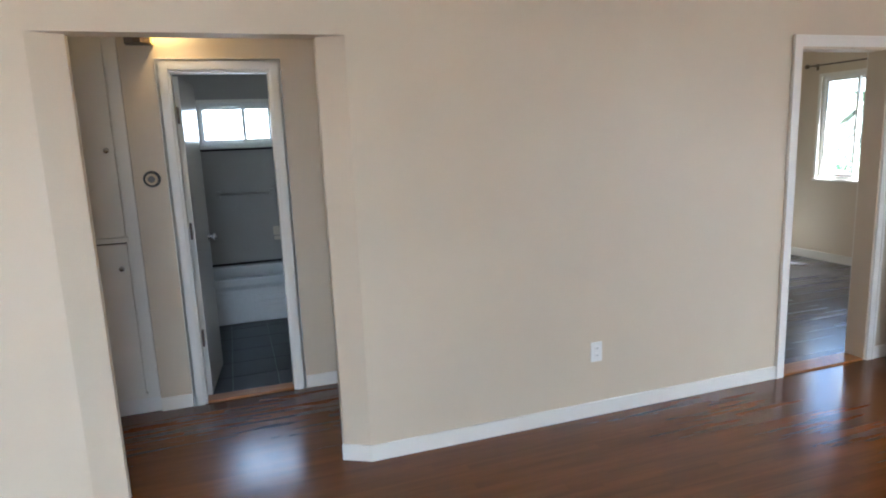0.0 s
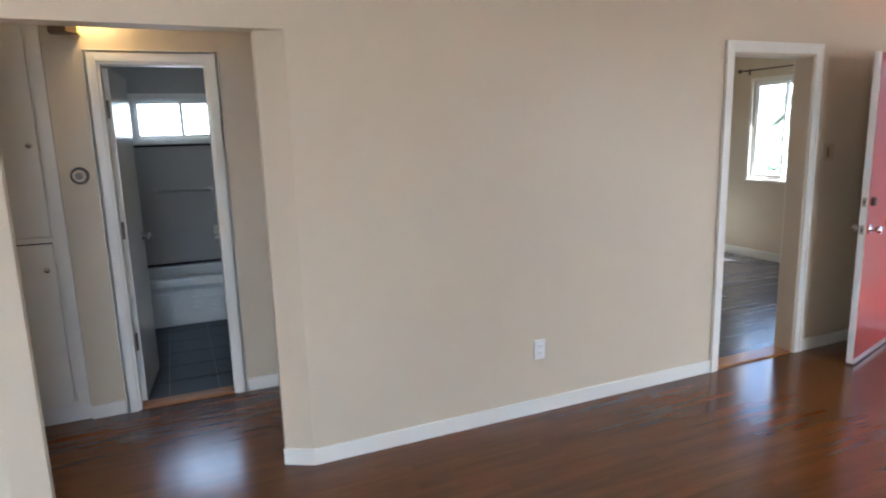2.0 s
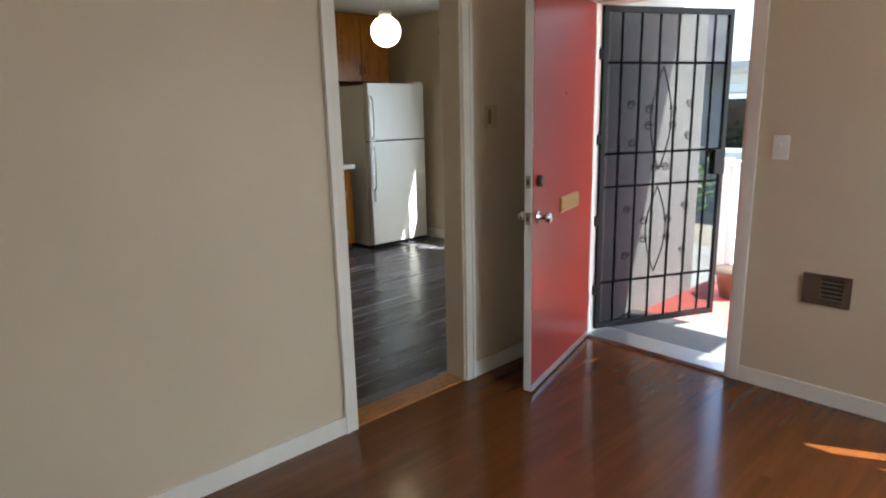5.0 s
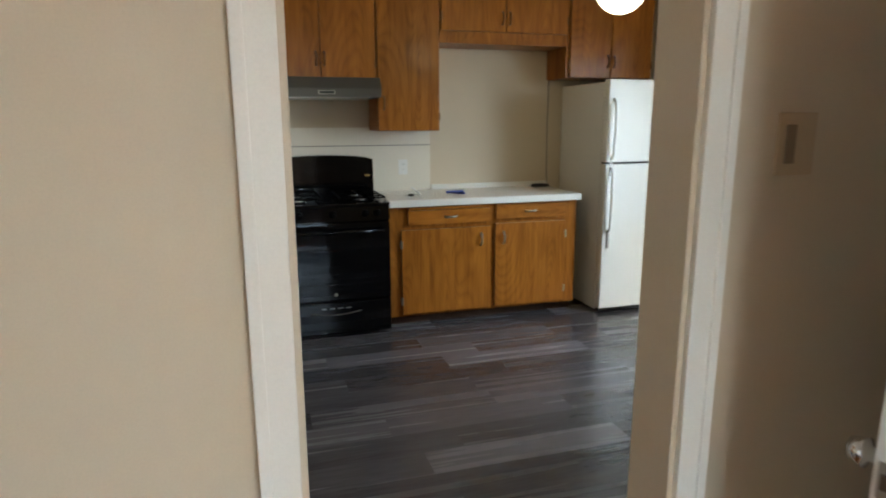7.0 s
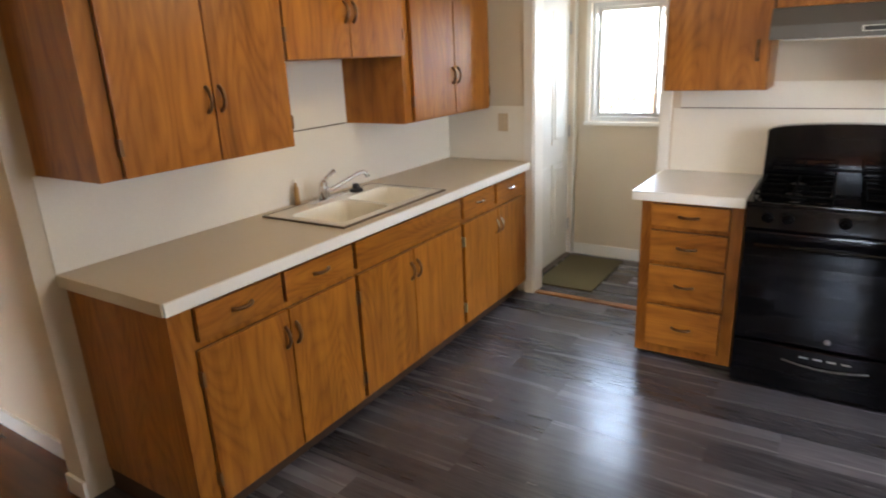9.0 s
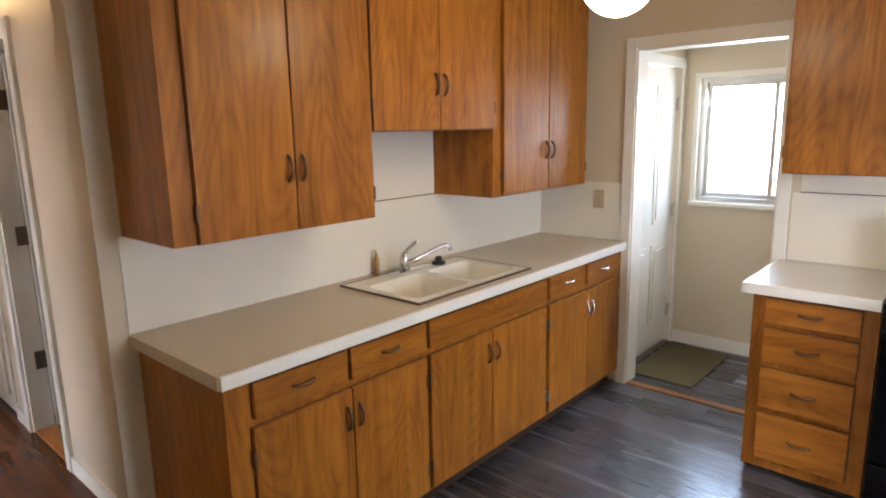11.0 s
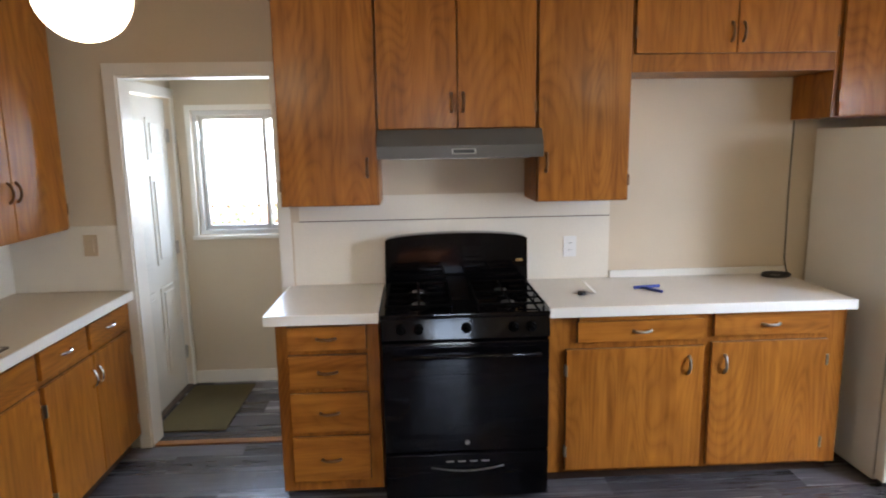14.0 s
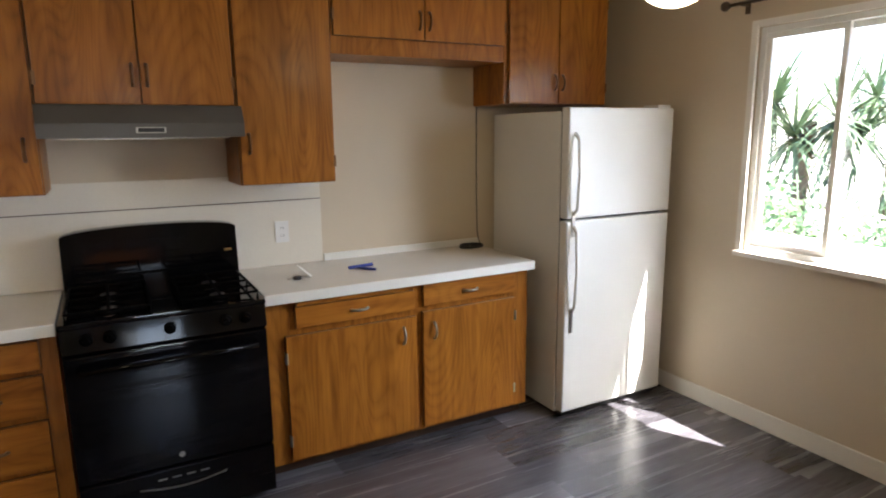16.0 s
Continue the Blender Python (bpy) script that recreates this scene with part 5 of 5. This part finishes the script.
rl2 = copy_thing(rl, pose(6.5, 1.9, -0.06))
fp = thing("flower_pot", (6.1, -0.35, -0.06), "dark clay pot on the porch", "pot")
bm = bmesh.new()
tube(bm, [(6.1, -0.35, -0.06), (6.1, -0.35, 0.12), (6.1, -0.35, 0.14), (6.1, -0.35, 0.17)], [0.10, 0.14, 0.16, 0.16], 18)
part("pot", bm, M_BROWNPL, fp, smooth=True)

nh = thing("neighbour_house", (15.2, -1.2, -0.5), "grey clapboard neighbour house with shingle roof", "house")
part("wall", boxes((12.5, 18.0, -6.0, 3.5, -0.5, 2.1)), M_SIDING, nh)
for i in range(16):
    part("clapboard", boxes((12.47, 12.499, -6.0, 3.5, -0.45 + 0.16 * i, -0.302 + 0.16 * i)), M_SIDING, nh)
bm = bmesh.new()
prism(bm, [(12.0, 2.0), (15.25, 3.9), (18.5, 2.0), (18.5, 2.12), (15.25, 4.05), (12.0, 2.12)], "y", -6.4, 3.9)
part("roof", bm, M_ROOF, nh)
part("gable", boxes((12.6, 17.9, -5.9, 3.4, 2.1, 2.3)), M_SIDING, nh)
wd = part("window", boxes((12.43, 12.4695, 1.4, 2.5, 0.6, 1.6)), M_WHITE, nh)
part("pane", boxes((12.42, 12.4299, 1.48, 2.42, 0.68, 1.52)), M_OVENGLASS, wd)


def leaves(bm, c, r, n, size, rnd, squash=1.0):
    """Loose small leaves filling an uneven clump."""
    for _ in range(n):
        d = Vector((rnd.gauss(0, 1), rnd.gauss(0, 1), rnd.gauss(0, 1))).normalized() * r * rnd.random() ** 0.35
        p = Vector(c) + Vector((d.x, d.y, d.z * squash))
        a = Vector((rnd.uniform(-1, 1), rnd.uniform(-1, 1), rnd.uniform(-0.4, 1))).normalized()
        b = a.orthogonal().normalized()
        s = size * rnd.uniform(0.6, 1.4)
        vs = [bm.verts.new(p + q) for q in (a * -s, b * s * 0.42, a * s, b * s * -0.42)]
        bm.faces.new(vs)


def bush(at, r, n, rnd):
    b = thing("garden_bush", at, "leafy green garden bush", "bush", "garden bushes")
    bm = bmesh.new()
    for _ in range(6):
        leaves(bm, (at[0] + rnd.uniform(-r, r) * 0.6, at[1] + rnd.uniform(-r, r) * 0.6, at[2] + r * rnd.uniform(0.5, 1.1)), r * rnd.uniform(0.45, 0.75), n // 6, 0.055, rnd)
    part("foliage", bm, M_LEAF, b)
    bm = bmesh.new()
    for k in range(5):
        a = k * 1.26
        tube(bm, [(at[0], at[1], at[2]), (at[0] + 0.3 * r * math.cos(a), at[1] + 0.3 * r * math.sin(a), at[2] + r * 0.9)], [0.02, 0.008], 6)
    part("stems", bm, M_TRUNK, b)
    return b


rnd = random.Random(5)
for x, y, r in ((9.6, 3.4, 0.9), (9.5, 4.3, 0.95), (9.6, 5.2, 1.0), (9.9, 2.5, 0.9), (10.4, 6.1, 1.1), (9.2, 3.9, 0.7)):
    bush((x, y, -0.5), r, 1500, rnd)


def palm(at, height, rnd, n=46, L=1.1):
    p = thing("yucca_tree", at, "spiky-leaved yucca tree in the garden", "tree")
    bm = bmesh.new()
    top = Vector((at[0] + 0.1, at[1], at[2] + height))
    tube(bm, [at, (at[0] + 0.03, at[1] + 0.02, at[2] + height * 0.5), tuple(top)], [0.13, 0.10, 0.09], 10)
    part("trunk", bm, M_TRUNK, p)
    for k in range(3):
        c = top + Vector((rnd.uniform(-0.4, 0.4), rnd.uniform(-0.55, 0.55), rnd.uniform(-0.5, 0.3)))
        bm = bmesh.new()
        for i in range(n):
            az, el = rnd.uniform(0, 2 * math.pi), rnd.uniform(-0.9, 1.2)
            d = Vector((math.cos(az) * math.cos(el), math.sin(az) * math.cos(el), math.sin(el)))
            s = d.cross(Vector((0, 0, 1))).normalized() * 0.03
            ln = L * rnd.uniform(0.5, 0.9)
            prev = None
            for j in range(5):
                f = j / 4
                q = c + d * ln * f - Vector((0, 0, 0.35 * ln * f * f))
                w = s * (1 - f * 0.95)
                cur = (bm.verts.new(q - w), bm.verts.new(q + w))
                if prev:
                    bm.faces.new((prev[0], prev[1], cur[1], cur[0]))
                prev = cur
        part("crown", bm, M_PALM, p)
    return p


palm((10.9, 5.35, -0.5), 2.2, random.Random(3), 75, 2.0)
palm((11.5, 4.55, -0.5), 2.35, random.Random(9), 70, 1.7)

# lattice fence and hedge behind the back entry
lf = thing("lattice_fence", (1.7, 7.2, -0.5), "wooden lattice fence in the back yard", "fence")
for i in range(26):
    x = -0.6 + 0.17 * i
    for s in (-1, 1):
        bm = boxes((-0.018, 0.018, 7.2 + 0.012 * s - 0.005, 7.2 + 0.012 * s + 0.005, -1.05, 1.05))
        bmesh.ops.rotate(bm, verts=bm.verts[:], cent=(0, 7.2, 0), matrix=Matrix.Rotation(s * 0.78, 3, "Y"))
        bmesh.ops.translate(bm, verts=bm.verts[:], vec=(x, 0, 0.55))
        part("slat", bm, M_FENCE, lf)
for x in (-0.8, 1.3, 3.4):
    bpart("post", (x - 0.045, x + 0.045, 7.16, 7.24, -0.5, 1.4), M_FENCE, lf)
for x, y, r in ((0.0, 10.5, 0.9), (3.9, 10.2, 1.0)):
    bush((x, y, -0.5), r, 1600, rnd)


# ---- floors, piece by piece ----
def boards(parent, name, material, x0, x1, y0, y1, width, lengths, top, thick, gap, limit, seed, keep=lambda x, y: True, tilt=0.0, shift=None):
    """Boards along x: separate pieces up to the limit, the rest joined."""
    r = random.Random(seed)
    meshes, made, rest = {}, 0, bmesh.new()
    nrow = int(math.ceil((y1 - y0) / width))
    for row in range(nrow):
        ya, yb = y0 + row * width, min(y0 + (row + 1) * width, y1)
        x = x0 - (r.uniform(0, max(lengths)) if shift is None else shift)
        while x < x1:
            L = r.choice(lengths)
            a, b = max(x, x0), min(x + L, x1)
            x += L
            if b - a < 0.02:
                continue
            if keep((a + b) / 2, (ya + yb) / 2) and made < limit:
                key = (round(b - a, 3), round(yb - ya, 3))
                if key not in meshes:
                    bm = bmesh.new()
                    w, h = (b - a - gap) / 2, (yb - ya - gap) / 2
                    box(bm, -w, w, -h, h, -thick, 0)
                    bmesh.ops.recalc_face_normals(bm, faces=bm.faces[:])
                    me = bpy.data.meshes.new(name)
                    bm.to_mesh(me)
                    bm.free()
                    me.materials.append(material)
                    meshes[key] = me
                ob = new(name, meshes[key])
                ob.parent = parent
                ob.location = Vector(((a + b) / 2, (ya + yb) / 2, top)) - base_of(parent)
                ob.rotation_euler = (r.gauss(0, tilt), r.gauss(0, tilt * 0.05), 0)
                made += 1
            else:
                vs = box(rest, a + gap / 2, b - gap / 2, ya + gap / 2, yb - gap / 2, top - thick, top)
                lean = r.gauss(0, tilt)
                for q in vs:
                    q.co.z += lean * (q.co.y - (ya + yb) / 2)
    if rest.verts:
        tagged(part(name + "_rest", rest, material, parent), kind="stuff")
    else:
        rest.free()


boards(living_floor, "board", M_FLOOR, -3.0, 4.44, -3.24, 0.125, 0.057, (0.6, 0.9, 1.2, 1.5, 1.9), 0.0, 0.008, 0.0, 300, 11, lambda x, y: x > 0.2 and y > -2.6, 0.0003)
boards(living_floor, "hall_board", M_FLOOR, -3.0, 0.755, 0.125, 1.12, 0.057, (0.6, 0.9, 1.2, 1.5), 0.0, 0.008, 0.0, 300, 12, tilt=0.0005)
boards(kitchen_floor, "plank", M_VINYL, 0.757, 5.98, 0.05, 3.779, 0.18, (0.955,), 0.0, 0.014, 0.0003, 300, 13)
boards(kitchen_floor, "entry_plank", M_VINYL, 1.307, 2.399, 3.832, 4.748, 0.18, (0.955,), 0.0, 0.014, 0.0003, 300, 14)
boards(bath_floor, "tile", M_TILE, -0.999, 0.629, 1.226, 2.90, 0.305, (0.305,), 0.0, 0.010, 0.006, 300, 15, shift=0.276)
